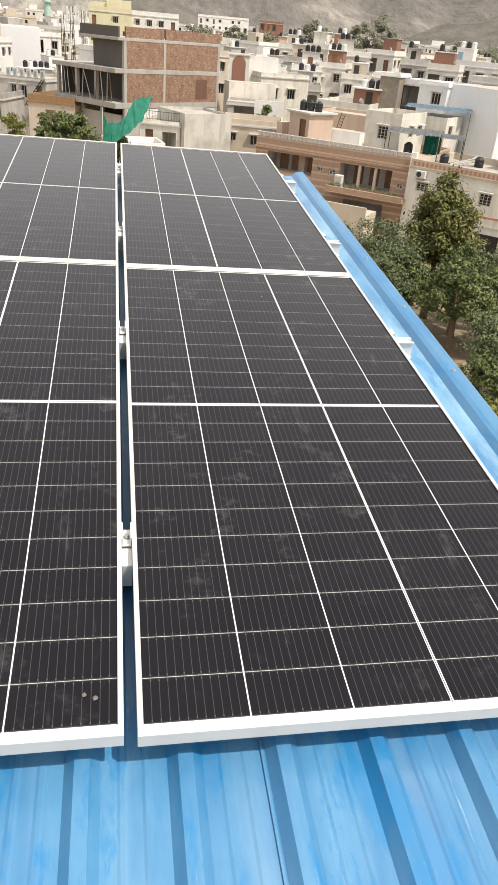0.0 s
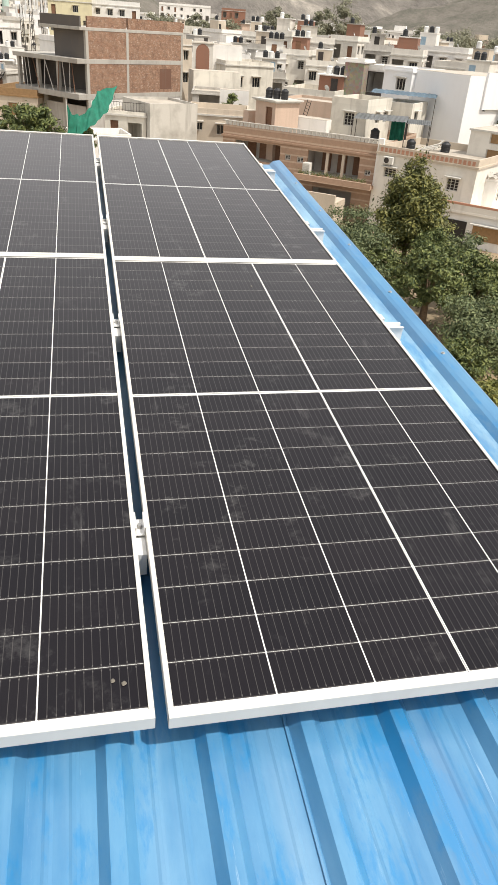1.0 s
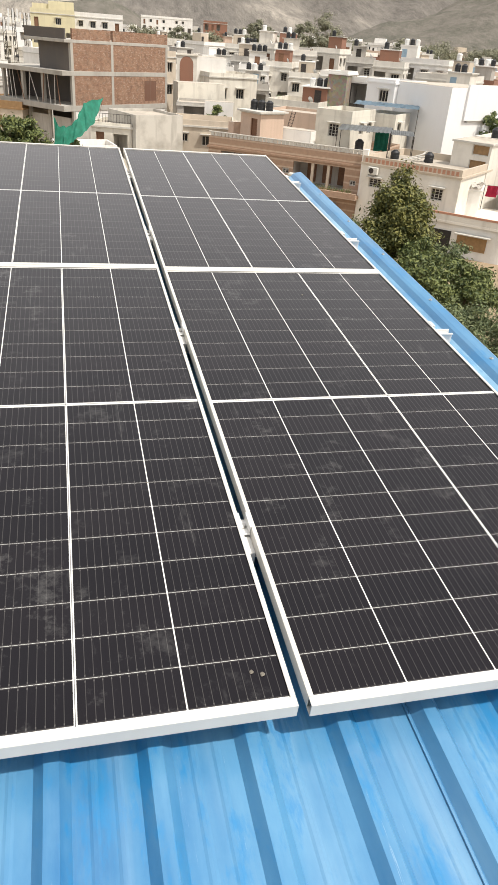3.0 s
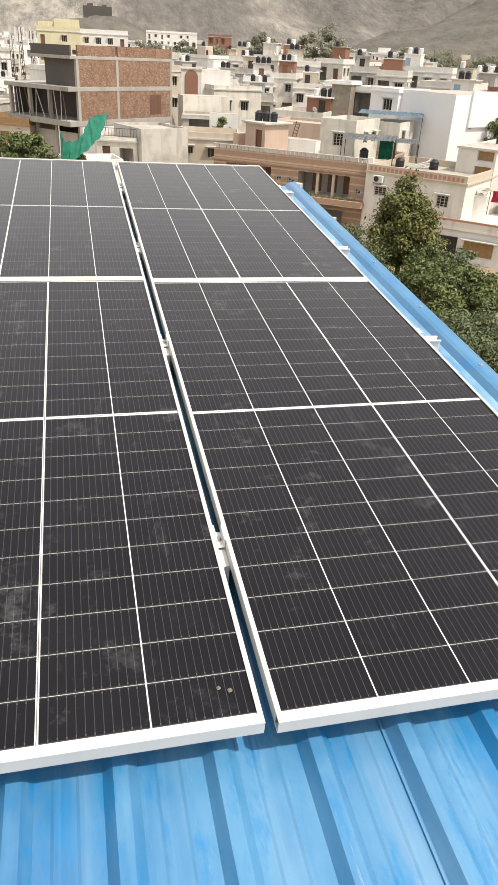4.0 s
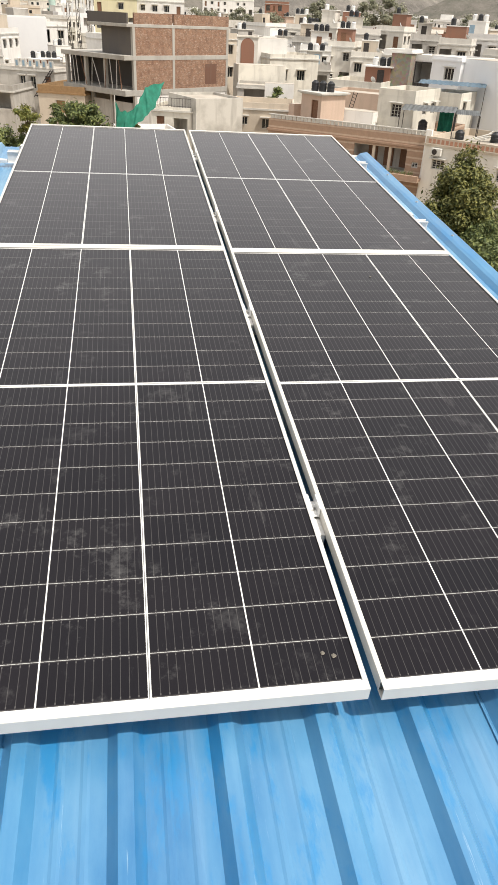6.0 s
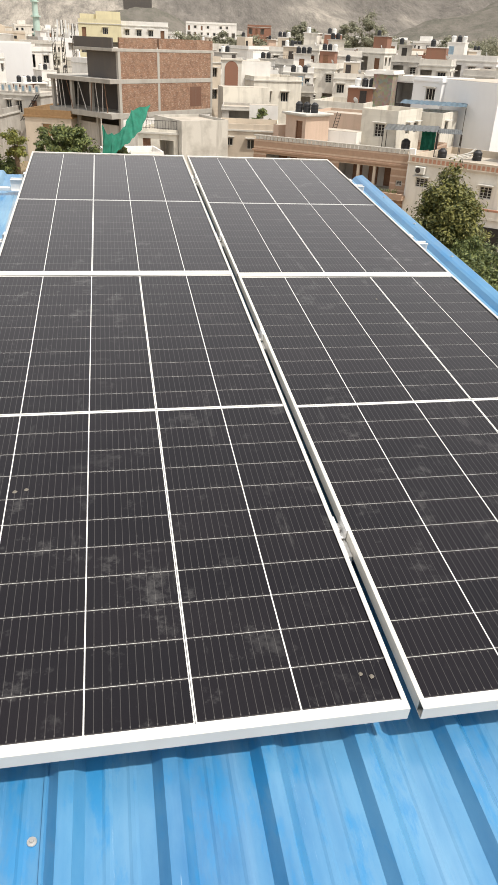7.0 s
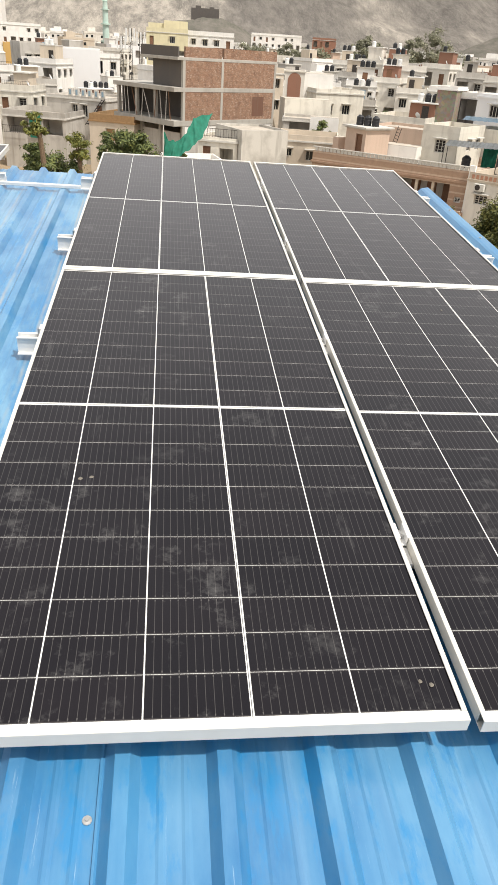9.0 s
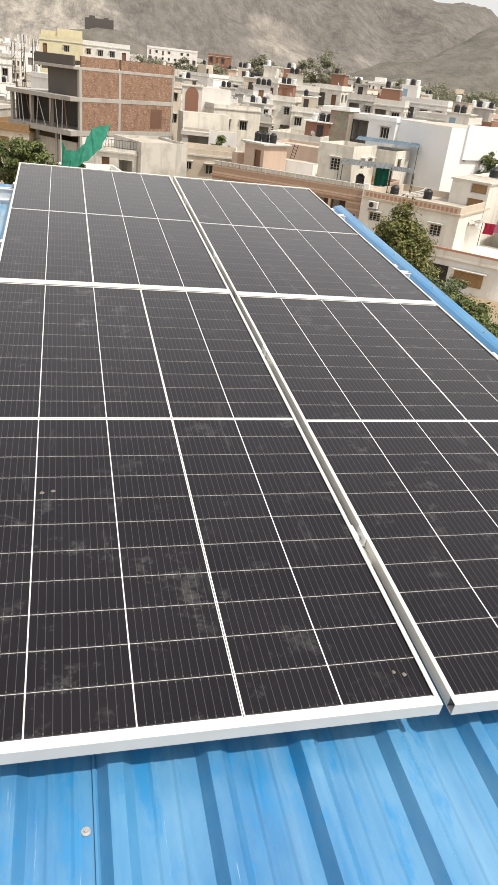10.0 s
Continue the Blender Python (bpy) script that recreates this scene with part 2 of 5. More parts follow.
part("rust_spot", drum(bmesh.new(), -0.952, -0.045, PAN + 0.0005, PAN + 0.0022, 0.006, 0.0045, 10), M_RUST, roof)
own = tagged(new("wall_own_building"), "pale plastered wall of the building below the roof", "wall", kind="structure")
part("wall", boxes((-7.2, 1.22, -3.1, -2.9, GROUND, -0.45), (-7.2, 1.22, 4.2, 4.4, GROUND, -0.02), (-7.2, -7.0, -2.9, 4.2, GROUND, -0.30), (1.02, 1.22, -2.9, 4.2, GROUND, -0.45)), M_OWN, own)

# ---- mounting rails ----
RAILS = (0.572, 1.760, 2.957, 4.160)


def rail(x0, x1, y, label, top=-0.0365):
    """An extruded rail of H section with a flat foot, lying across the ribs."""
    root = tagged(new("mounting_rail"), label, "rail", "mounting rails")
    root.matrix_basis = ROOF @ pose(x0, y, CREST + 0.001)
    w, h = x1 - x0, top - CREST - 0.001
    half = [(0.034, 0), (0.034, 0.0035), (0.018, 0.0035), (0.018, h - 0.0035), (0.026, h - 0.0035), (0.026, h), (0.0145, h), (0.0145, h - 0.0165)]
    ring = half + [(-a, b) for a, b in half[::-1]]
    bm = bmesh.new()
    ends = [[bm.verts.new((x, a, b)) for a, b in ring] for x in (0, w)]
    for i in range(len(ring)):
        j = (i + 1) % len(ring)
        bm.faces.new((ends[0][i], ends[0][j], ends[1][j], ends[1][i]))
    bm.faces.new(ends[0][::-1])
    bm.faces.new(ends[1])
    bmesh.ops.recalc_face_normals(bm, faces=bm.faces[:])
    part("extrusion", bm, M_RAIL, root)
    return root


for y in RAILS:
    rail(-1.206, 1.214, y, "short aluminium mounting rail reaching out under the panels")
    rail(-4.0, -1.695, y, "short aluminium mounting rail under the other row")
lap = tagged(new("cross_bar"), "flat-topped aluminium channel crossing the open strip of roof", "rail")
lap.matrix_basis = ROOF
part("bar", strip([(0.640, CREST + 0.001), (0.640, -0.078), (0.720, -0.078), (0.720, CREST + 0.001)], 1.125, 4.0), M_RAIL, lap).matrix_basis = pose(0, 0, 0, 0, 0, 90)
low_bar = tagged(new("cross_bar"), "thin flat aluminium bar across the upper end of the roof", "rail")
low_bar.matrix_basis = ROOF
part("bar", soften(boxes((-4.0, -1.21, 4.128, 4.158, CREST + 0.001, CREST + 0.022)), 0.002), M_RAIL, low_bar)

# ---- solar panels ----
PW, PL, PT = 1.096, 2.384, 0.035
COL, ROW, MID = 0.2147, 0.1052, 0.0072
LIP_S, LIP_L = 0.0225, 0.0115


def frame_bar(length, lip, ends):
    """One aluminium side: outer wall, top lip, inner lip and a thin step, mitred by butt joints."""
    bm = boxes((0, length, 0, 0.0022, -PT, 0), (0, length, 0.0022, lip, -0.0022, 0), (0, length, 0.0022, 0.028, -PT, -PT + 0.002))
    return soften(bm, 0.0006)


bar_s, bar_l = mesh_of("frame_bar", frame_bar(PW, LIP_S, 0), M_FRAME), mesh_of("frame_bar", frame_bar(PL - 2 * LIP_S - 0.0006, LIP_L, 0), M_FRAME)
cell_mesh = bmesh.new()
c = 0.0016
hx, hy = CELL_W / 2, CELL_H / 2
low = [cell_mesh.verts.new((x, y, 0.0)) for x, y in ((-hx + c, -hy), (hx - c, -hy), (hx, -hy + c), (hx, hy), (-hx, hy), (-hx, -hy + c))]
top = [cell_mesh.verts.new((v.co.x, v.co.y, 0.0004)) for v in low]
cell_mesh.faces.new(top)
for i in range(6):
    cell_mesh.faces.new((low[i], low[(i + 1) % 6], top[(i + 1) % 6], top[i]))
cell_mesh = mesh_of("cell", cell_mesh, M_CELL)
back_mesh = mesh_of("backsheet", boxes((LIP_L - 0.002, PW - LIP_L + 0.002, LIP_S - 0.002, PL - LIP_S + 0.002, -0.0065, -0.0050)), M_BACK)
tape_mesh = mesh_of("ribbon", boxes((PW / 2 + COL / 2 - 0.0009, PW / 2 + COL / 2 + 0.0009, LIP_S, PL - LIP_S, -0.0049, -0.0046)), M_TAPE)
half_tape = mesh_of("ribbon", boxes((LIP_L + 0.004, PW - LIP_L - 0.004, PL / 2 - 0.0010, PL / 2 + 0.0010, -0.0043, -0.0041)), M_TAPE)


def solar_panel(m, label):
    root = tagged(new("solar_panel"), label, "solar panel", "solar panels on the roof")
    root.matrix_basis = m
    put("frame_bar", bar_s, root, pose(0, 0, 0))
    put("frame_bar", bar_s, root, pose(PW, PL, 0, 0, 0, 180))
    put("frame_bar", bar_l, root, pose(PW, LIP_S + 0.0003, 0, 0, 0, 90))
    put("frame_bar", bar_l, root, pose(0, PL - LIP_S - 0.0003, 0, 0, 0, -90))
    put("backsheet", back_mesh, root, pose(0, 0, 0))
    put("ribbon", tape_mesh, root, pose(0, 0, 0))
    put("ribbon", half_tape, root, pose(0, 0, 0))
    for i in range(5):
        x = PW / 2 + (i - 2) * COL + (0.0024 if i > 2 else -0.0016)
        for j in range(22):
            k = j - 10.5
            y = PL / 2 + math.copysign(MID + (abs(k) - 0.5) * ROW + ROW / 2, k)
            put("cell", cell_mesh, root, pose(x, y, -0.0050, 0, 0, 0 if k < 0 else 180))
    return root


NEAR = "large solar panel, dusty dark cells, white frame, on aluminium rails"
FAR = "large solar panel turned end for end, dusty glass, white frame"
for x0, y0, crown in ((-1.109, 0.0, 0.20), (0.013, -0.005, 0.0), (-2.885, 0.052, 0.0), (-4.010, 0.052, 0.0)):
    # the first pair meets a little above the plane of the rest, where the roof is crowned
    solar_panel(ROOF @ pose(x0, y0, 0, crown), NEAR)
    solar_panel(ROOF @ pose(x0 + PW, y0 + 2 * PL + 0.005, 0, -crown) @ pose(0, 0, 0, 0, 0, 180), FAR)


def mid_clamp(x, y):
    """A hat-shaped clamp between two frames with a hexagon socket bolt and the stub of rail below it."""
    root = tagged(new("mid_clamp"), "aluminium mid clamp with a bolt holding two panels", "clamp", "panel clamps")
    root.matrix_basis = ROOF @ pose(x, y, 0)
    part("plate", boxes((-0.0115, -0.0095, -0.030, 0.030, -0.026, 0.0022), (0.0095, 0.0115, -0.030, 0.030, -0.026, 0.0022), (-0.0095, 0.0095, -0.030, 0.030, -0.026, -0.0235), (-0.021, -0.0115, -0.030, 0.030, 0.0003, 0.0024), (0.0115, 0.021, -0.030, 0.030, 0.0003, 0.0024)), M_RAIL, root)
    bm = bmesh.new()
    drum(bm, 0, 0, -0.0235, -0.0215, 0.0085, 0.0085, 18)
    drum(bm, 0, 0, -0.0215, -0.0135, 0.0062, 0.0058, 14)
    part("bolt", bm, M_STEEL, root)
    part("stub", soften(boxes((-0.0125, 0.0125, -0.095, -0.032, CREST + 0.005, -0.030)), 0.001), M_RAIL, root)


def end_clamp(x, y, s):
    root = tagged(new("end_clamp"), "small aluminium end clamp gripping the panel frame", "clamp", "panel clamps")
    root.matrix_basis = ROOF @ pose(x, y, 0)
    part("plate", boxes((-0.0075 * s if s < 0 else -0.0075, 0.0075 * -s if s < 0 else 0.0075, -0.022, 0.022, 0.0003, 0.0024), (0.0025, 0.0050, -0.022, 0.022, -0.034, 0.0003)) if s > 0 else boxes((-0.0075, 0.0075, -0.022, 0.022, 0.0003, 0.0024), (-0.0050, -0.0025, -0.022, 0.022, -0.034, 0.0003)), M_RAIL, root)
    bm = bmesh.new()
    drum(bm, 0.012 * s, 0, -0.034, -0.006, 0.0055, 0.005, 10)
    part("bolt", bm, M_STEEL, root)


for y in RAILS:
    mid_clamp(0.0, y)
    end_clamp(1.111, y, 1)
    end_clamp(-1.111, y, -1)
    end_clamp(-1.787, y, 1)
for x, y, r in ((-0.090, 0.097, 0.0050), (-0.068, 0.088, 0.0058), (-0.239, 0.7637, 0.0040), (-0.866, 0.796, 0.0085), (-0.836, 0.803, 0.0080), (0.610, 2.080, 0.005)):
    drop = tagged(new("dropping"), "small dried splash of mud on the panel glass", "dried splash")
    drop.matrix_basis = ROOF @ pose(x, y, -0.0030)
    bm = bmesh.new()
    drum(bm, 0, 0, 0.0003, 0.0022, r, r * 0.55, 9)
    for v in bm.verts:
        v.co.x *= 1 + 0.5 * noise.noise(v.co * 400 + Vector((x, y, 0)))
        v.co.y *= 1 + 0.4 * noise.noise(v.co * 300)
    part("splash", bm, M_DROP, drop)

# ---- materials of the town ----
M_PANE = plain("dark_pane", (0.025, 0.028, 0.030), 0.15, 0.0, 0.5, 2.0)
# interior shade behind grilles and garage, put into the fill; also dark doors, cloth
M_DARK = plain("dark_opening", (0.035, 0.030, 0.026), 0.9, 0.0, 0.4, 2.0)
M_WOOD = plain("brown_door", (0.22, 0.11, 0.06), 0.7, 0.0, 0.4, 5.0)
M_TRIM = plain("painted_trim", (0.62, 0.60, 0.55), 0.7, 0.0, 0.25, 3.0)
M_BOARD = plain("plywood_board", (0.34, 0.21, 0.10), 0.85, 0.0, 0.3, 3.0)
M_TANK = plain("black_tank", (0.018, 0.019, 0.022), 0.45, 0.0, 0.3, 4.0)
M_TANKW = plain("white_tank", (0.72, 0.72, 0.70), 0.5, 0.0, 0.2, 4.0)
M_TIN = plain("grey_tin", (0.36, 0.38, 0.39), 0.45, 0.4, 0.35, 2.0)
M_TINB = plain("blue_grey_tin", (0.30, 0.42, 0.52), 0.5, 0.3, 0.3, 2.0)
M_IRON = plain("dark_iron", (0.07, 0.06, 0.055), 0.7, 0.4, 0.4, 8.0)
M_GREEN = plain("green_shade_net", (0.015, 0.20, 0.13), 0.8, 0.0, 0.45, 3.0)
M_TERRA = plain("terracotta_band", (0.52, 0.27, 0.18), 0.8, 0.0, 0.25, 4.0)
M_AC = plain("ac_casing", (0.70, 0.69, 0.64), 0.5, 0.0, 0.15, 8.0)
M_RED = plain("red_cloth", (0.55, 0.04, 0.10), 0.9, 0.0, 0.3, 5.0)
M_PINK = plain("pink_cloth", (0.72, 0.25, 0.42), 0.9, 0.0, 0.3, 5.0)
M_YELLOW = plain("yellow_cloth", (0.70, 0.52, 0.06), 0.9, 0.0, 0.3, 5.0)
M_CLOTHW = plain("white_cloth", (0.75, 0.75, 0.75), 0.9, 0.0, 0.2, 5.0)
M_RUBBLE = plain("broken_plaster", (0.58, 0.55, 0.50), 0.95, 0.0, 0.4, 5.0)
M_BARK = plain("bark", (0.20, 0.14, 0.09), 0.95, 0.0, 0.5, 10.0)
M_SLAB = plaster("bare_concrete", (0.42, 0.40, 0.36), 0.45)
M_STAIN = plaster("stained_cement", (0.60, 0.575, 0.52), 0.75, dirt=(0.20, 0.18, 0.15))
M_GREYW = plaster("grey_cement", (0.50, 0.475, 0.435), 0.55)
M_DARKC = plaster("dark_cement_and_shade", (0.105, 0.095, 0.088), 0.4)
M_WHITE = plaster("white_render", (0.84, 0.82, 0.78), 0.22)
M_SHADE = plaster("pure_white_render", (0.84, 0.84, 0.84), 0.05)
M_CREAM = plaster("cream_render", (0.77, 0.735, 0.665), 0.32)
M_OLD = plaster("old_cream_render", (0.73, 0.695, 0.61), 0.55)
M_PINKW = plaster("salmon_render", (0.62, 0.47, 0.37), 0.25)
M_YELL = plaster("yellow_render", (0.68, 0.62, 0.41), 0.2)
M_TANR = plaster("tan_render", (0.60, 0.52, 0.42), 0.3)
M_OCHRE = plaster("ochre_render", (0.60, 0.38, 0.13), 0.2)
M_BRICKR = plaster("red_brown_render", (0.30, 0.15, 0.10), 0.3)
M_ROOFT = plaster("roof_terrace", (0.50, 0.45, 0.38), 0.5)


def brickwork():
    n = Nodes("red_brick")
    br = n.t.nodes.new("ShaderNodeTexBrick")
    br.inputs["Color1"].default_value = (0.30, 0.150, 0.088, 1)
    br.inputs["Color2"].default_value = (0.185, 0.088, 0.052, 1)
    br.inputs["Mortar"].default_value = (0.30, 0.215, 0.155, 1)
    for k, v in (("Scale", 1.0), ("Mortar Size", 0.014), ("Brick Width", 0.24), ("Row Height", 0.085), ("Bias", -0.1)):
        br.inputs[k].default_value = v
    sw = n.add("SeparateXYZ")
    n.link(n.add("TexCoord").outputs["Object"], sw.inputs[0])
    cb = n.add("CombineXYZ")
    n.link(sw.outputs[0], cb.inputs[0])
    n.link(sw.outputs[2], cb.inputs[1])
    n.link(cb.outputs[0], br.inputs["Vector"])
    pale = n.ramp(n.noise(0.7, 8, rough=0.7), [(0.45, 0.0), (0.72, 1.0)])
    c = n.mix(n.math("MULTIPLY", pale, 0.5), br.outputs["Color"], (0.40, 0.265, 0.18))
    soot = n.ramp(n.noise(1.6, 9, (1, 1, 0.8), rough=0.82), [(0.47, 0.0), (0.62, 1.0)])
    c = n.mix(n.math("MULTIPLY", soot, 0.62), c, (0.11, 0.062, 0.042))
    smear = n.ramp(n.noise(5.0, 8, (0.6, 1, 1.4), rough=0.80), [(0.54, 0.0), (0.64, 1.0)])
    c = n.mix(n.math("MULTIPLY", smear, 0.62), c, (0.58, 0.49, 0.41))
    n.bump(br.outputs["Fac"], 0.4, 0.02)
    return n.set(c, 0.92)


def stone_stripes():
    """Brown stone cladding laid in broad bands of two tones."""
    n = Nodes("banded_stone")
    sp = n.add("SeparateXYZ")
    n.link(n.add("TexCoord").outputs["Object"], sp.inputs[0])
    band = n.math("LESS_THAN", n.math("FRACT", n.math("DIVIDE", sp.outputs[2], 0.62)), 0.24)
    tone = n.ramp(n.noise(3.0, 5), [(0.3, 0.8), (0.7, 1.0)])
    c = n.mix(band, (0.40, 0.27, 0.19), (0.54, 0.41, 0.31))
    return n.set(n.mix(1.0, c, tone, "MULTIPLY"), 0.85)


def rubble_stone():
    n = Nodes("rubble_stone")
    v = n.add("TexVoronoi", Scale=3.2)
    n.link(n.coords(), v.inputs["Vector"])
    c = n.mix(0.7, (0.30, 0.26, 0.21), v.outputs["Color"], "MULTIPLY")
    return n.set(n.mix(0.5, c, (0.36, 0.30, 0.23)), 0.9)


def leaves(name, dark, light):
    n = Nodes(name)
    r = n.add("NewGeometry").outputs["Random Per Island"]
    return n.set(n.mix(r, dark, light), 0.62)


def earth():
    n = Nodes("dry_earth")
    c = n.mix(n.ramp(n.noise(0.12, 6), [(0.35, 0.0), (0.65, 1.0)]), (0.34, 0.25, 0.16), (0.24, 0.19, 0.12))
    c = n.mix(n.ramp(n.noise(2.0, 6), [(0.5, 0.0), (0.75, 0.6)]), c, (0.14, 0.13, 0.07))
    return n.set(c, 0.95)


def hill_rock():
    """Dry quarried hills: grey scrub on the slopes and pale limestone faces scored by gullies."""
    n = Nodes("far_hill_hazed")
    side = n.add("SeparateXYZ")
    n.link(n.add("NewGeometry").outputs["Position"], side.inputs[0])
    ragged = n.math("MULTIPLY", n.math("SUBTRACT", n.noise(0.0050, 7, (1, 0.3, 1.6), world=True, rough=0.6), 0.5), 900.0)
    west = n.math("DIVIDE", n.math("SUBTRACT", n.math("ADD", 150.0, n.math("MULTIPLY", ragged, 0.6)), side.outputs[0]), 60.0)
    dx = n.math("DIVIDE", n.math("SUBTRACT", side.outputs[0], 480.0), 170.0)
    dz = n.math("DIVIDE", n.math("SUBTRACT", side.outputs[2], 30.0), 75.0)
    pit = n.math("SUBTRACT", n.math("ADD", 1.0, n.math("DIVIDE", ragged, 130.0)), n.math("ADD", n.math("MULTIPLY", dx, dx), n.math("MULTIPLY", dz, dz)))
    a = n.ramp(n.math("MAXIMUM", west, n.math("MULTIPLY", pit, 0.8)), [(0.0, 0.0), (1.0, 1.0)])
    crag = n.ramp(n.noise(0.034, 12, (1, 0.3, 0.35), world=True, rough=0.80), [(0.40, 0.0), (0.60, 1.0)])
    # distance haze is put into these paled, greyed rock and scrub colours
    rock = n.mix(crag, (0.190, 0.176, 0.157), (0.44, 0.40, 0.345))
    scrub = n.mix(n.ramp(n.noise(0.05, 12, (1, 0.3, 0.5), world=True, rough=0.80), [(0.38, 0.0), (0.62, 1.0)]), (0.125, 0.115, 0.105), (0.212, 0.195, 0.175))
    c = n.mix(n.math("MULTIPLY", a, 0.85), scrub, rock)
    n.bump(n.noise(0.014, 10, (1, 0.3, 0.6), world=True, rough=0.70), 0.8, 22.0)
    return n.set(c, 1.0, None, **{"Specular IOR Level": 0.0})


M_BRICK = brickwork()
M_BAND = stone_stripes()
M_STONE = rubble_stone()
M_LEAF = leaves("leaf_dark", (0.035, 0.060, 0.017), (0.185, 0.210, 0.060))
M_LEAFO = leaves("leaf_olive", (0.040, 0.057, 0.014), (0.225, 0.215, 0.055))
M_LEAFG = leaves("leaf_grey", (0.050, 0.078, 0.030), (0.180, 0.205, 0.090))
M_LEAFY = leaves("leaf_yellow", (0.085, 0.105, 0.02), (0.24, 0.23, 0.05))
# distant leaves: air haze is put into this paler, greyer green
M_LEAFF = leaves("leaf_far_hazed", (0.15, 0.155, 0.10), (0.30, 0.295, 0.20))

# ---- ground and hills ----
bm = bmesh.new()
N = 24
grid = [[bm.verts.new((-4600 + 9200 * i / N, -4600 + 9200 * j / N, 0)) for i in range(N + 1)] for j in range(N + 1)]
for j in range(N):
    for i in range(N):
        bm.faces.new((grid[j][i], grid[j][i + 1], grid[j + 1][i + 1], grid[j + 1][i]))
ground = tagged(part("ground", bm, earth()), "dry sandy ground with sparse weeds", "ground", kind="structure")
ground.location.z = GROUND


def ridge(az):
    """How high the hills stand over the horizon, in degrees, by bearing."""
    xs = (-60, -30, -20, -16, -12, -8, 0, 10, 17, 24, 27, 28.8, 30, 33, 40, 60)
    hs = (1.6, 2.4, 2.8, 3.2, 5.2, 6.4, 7.0, 6.6, 5.5, 5.8, 5.8, 5.7, 5.0, 4.4, 3.6, 2.4)
    return float(np.interp(az, xs, hs))


bm = bmesh.new()
NA, NR = 330, 46
rows = []
for j in range(NR + 1):
    s = j / NR
    r = 1300 + 1500 * s
    row = []
    for i in range(NA + 1):
        az = -62 + 124 * i / NA
        x, y = r * math.sin(radians(az)), r * math.cos(radians(az))
        crest = 2500 * math.tan(radians(ridge(az)))
        up = min(1.0, s / 0.72)
        up = up * up * (3 - 2 * up)
        p = Vector((x, y, 0)) / 420
        rough = noise.fractal(p, 0.9, 2.1, 7) * 18 * min(1.0, s * 3)
        gully = abs(noise.noise(Vector((x, y * 0.45, 0)) / 170)) * 85 * math.sin(math.pi * min(1, up * 0.9))
        drop = max(0.0, (s - 0.78) / 0.22)
        row.append(bm.verts.new((x, y, crest * up * (1 - 0.5 * drop) + (rough - gully) * (0.25 + 0.75 * up) * (crest / 260) + GROUND - 2)))
    rows.append(row)
for j in range(NR):
    for i in range(NA):
        bm.faces.new((rows[j][i], rows[j][i + 1], rows[j + 1][i + 1], rows[j + 1][i]))
for f in bm.faces:
    f.smooth = True
tagged(part("backdrop_hills", bm, hill_rock()), "hazy scrubby hills with pale quarried cliffs", "hills", kind="structure")


# ---- building kit ----
# nearer ground of scrub-covered rock: a spur that climbs to the east and a knoll below the cliffs
n = Nodes("scrub_slope")
thick = n.ramp(n.noise(0.045, 10, (1, 0.4, 1), world=True, rough=0.75), [(0.40, 0.0), (0.62, 1.0)])
n.bump(n.noise(0.05, 8, world=True, rough=0.7), 0.8, 6.0)
M_SCRUB = n.set(n.mix(thick, (0.200, 0.182, 0.160), (0.125, 0.122, 0.102)), 1.0, None, **{"Specular IOR Level": 0.0})


def slope(bearings, heights, label, r0=880, deep=420):
    """A rough slope whose crest stands at the given angles over the horizon, by bearing."""
    bm = bmesh.new()
    rows = []
    mid = r0 + 0.75 * deep
    for j in range(31):
        k = j / 30
        r = r0 + deep * k
        row = []
        for i in range(121):
            az = bearings[0] + (bearings[-1] - bearings[0]) * i / 120
            x, y = r * math.sin(radians(az)), r * math.cos(radians(az))
            up = math.sin(math.pi / 2 * min(1.0, k / 0.75)) * (1 - 0.6 * max(0.0, k - 0.75) / 0.25)
            crest = mid * math.tan(radians(float(np.interp(az, bearings, heights))))
            rough = 16 * min(1.0, crest / 30) * noise.fractal(Vector((x, y, 0)) / 140, 0.9, 2.1, 6)
            row.append(bm.verts.new((x, y, GROUND - 1 + max(0.0, (crest + rough + 14 * min(1.0, crest / 8)) * up))))
        rows.append(row)
    for j in range(30):
        for i in range(120):
            bm.faces.new((rows[j][i], rows[j][i + 1], rows[j + 1][i + 1], rows[j + 1][i]))
    for f in bm.faces:
        f.smooth = True
    tagged(part("backdrop", bm, M_SCRUB), label, "hill", kind="structure")


slope((18.5, 21.4, 25.9, 29.7, 36, 46, 58.5), (0.0, 1.0, 2.5, 4.0, 5.0, 5.2, 3.0), "spur of dry hill covered in grey green scrub")
slope((-4.0, -1.5, 0.5, 2.2, 3.6, 5.0, 6.5, 8.5), (0.0, 0.5, 1.4, 1.75, 1.7, 1.1, 0.3, 0.0), "low dark knoll of scrub below the pale cliffs")
fort = tagged(new("building"), "long flat grey building standing on a knoll", "building")
fort.matrix_basis = pose(30.0, 1185.0, 14.0, 0, 0, -3)
part("wall", soften(boxes((0, 40, 0, 14, 0, 32), (6, 14, 2, 12, 32, 35), (26, 33, 2, 12, 32, 34)), 0.2), M_DARKC, fort)
for k in range(8):
    part("window", boxes((2.5 + 4.6 * k, 4.2 + 4.6 * k, -0.2, -0.02, 23.0, 25.5)), M_DARKC, fort)

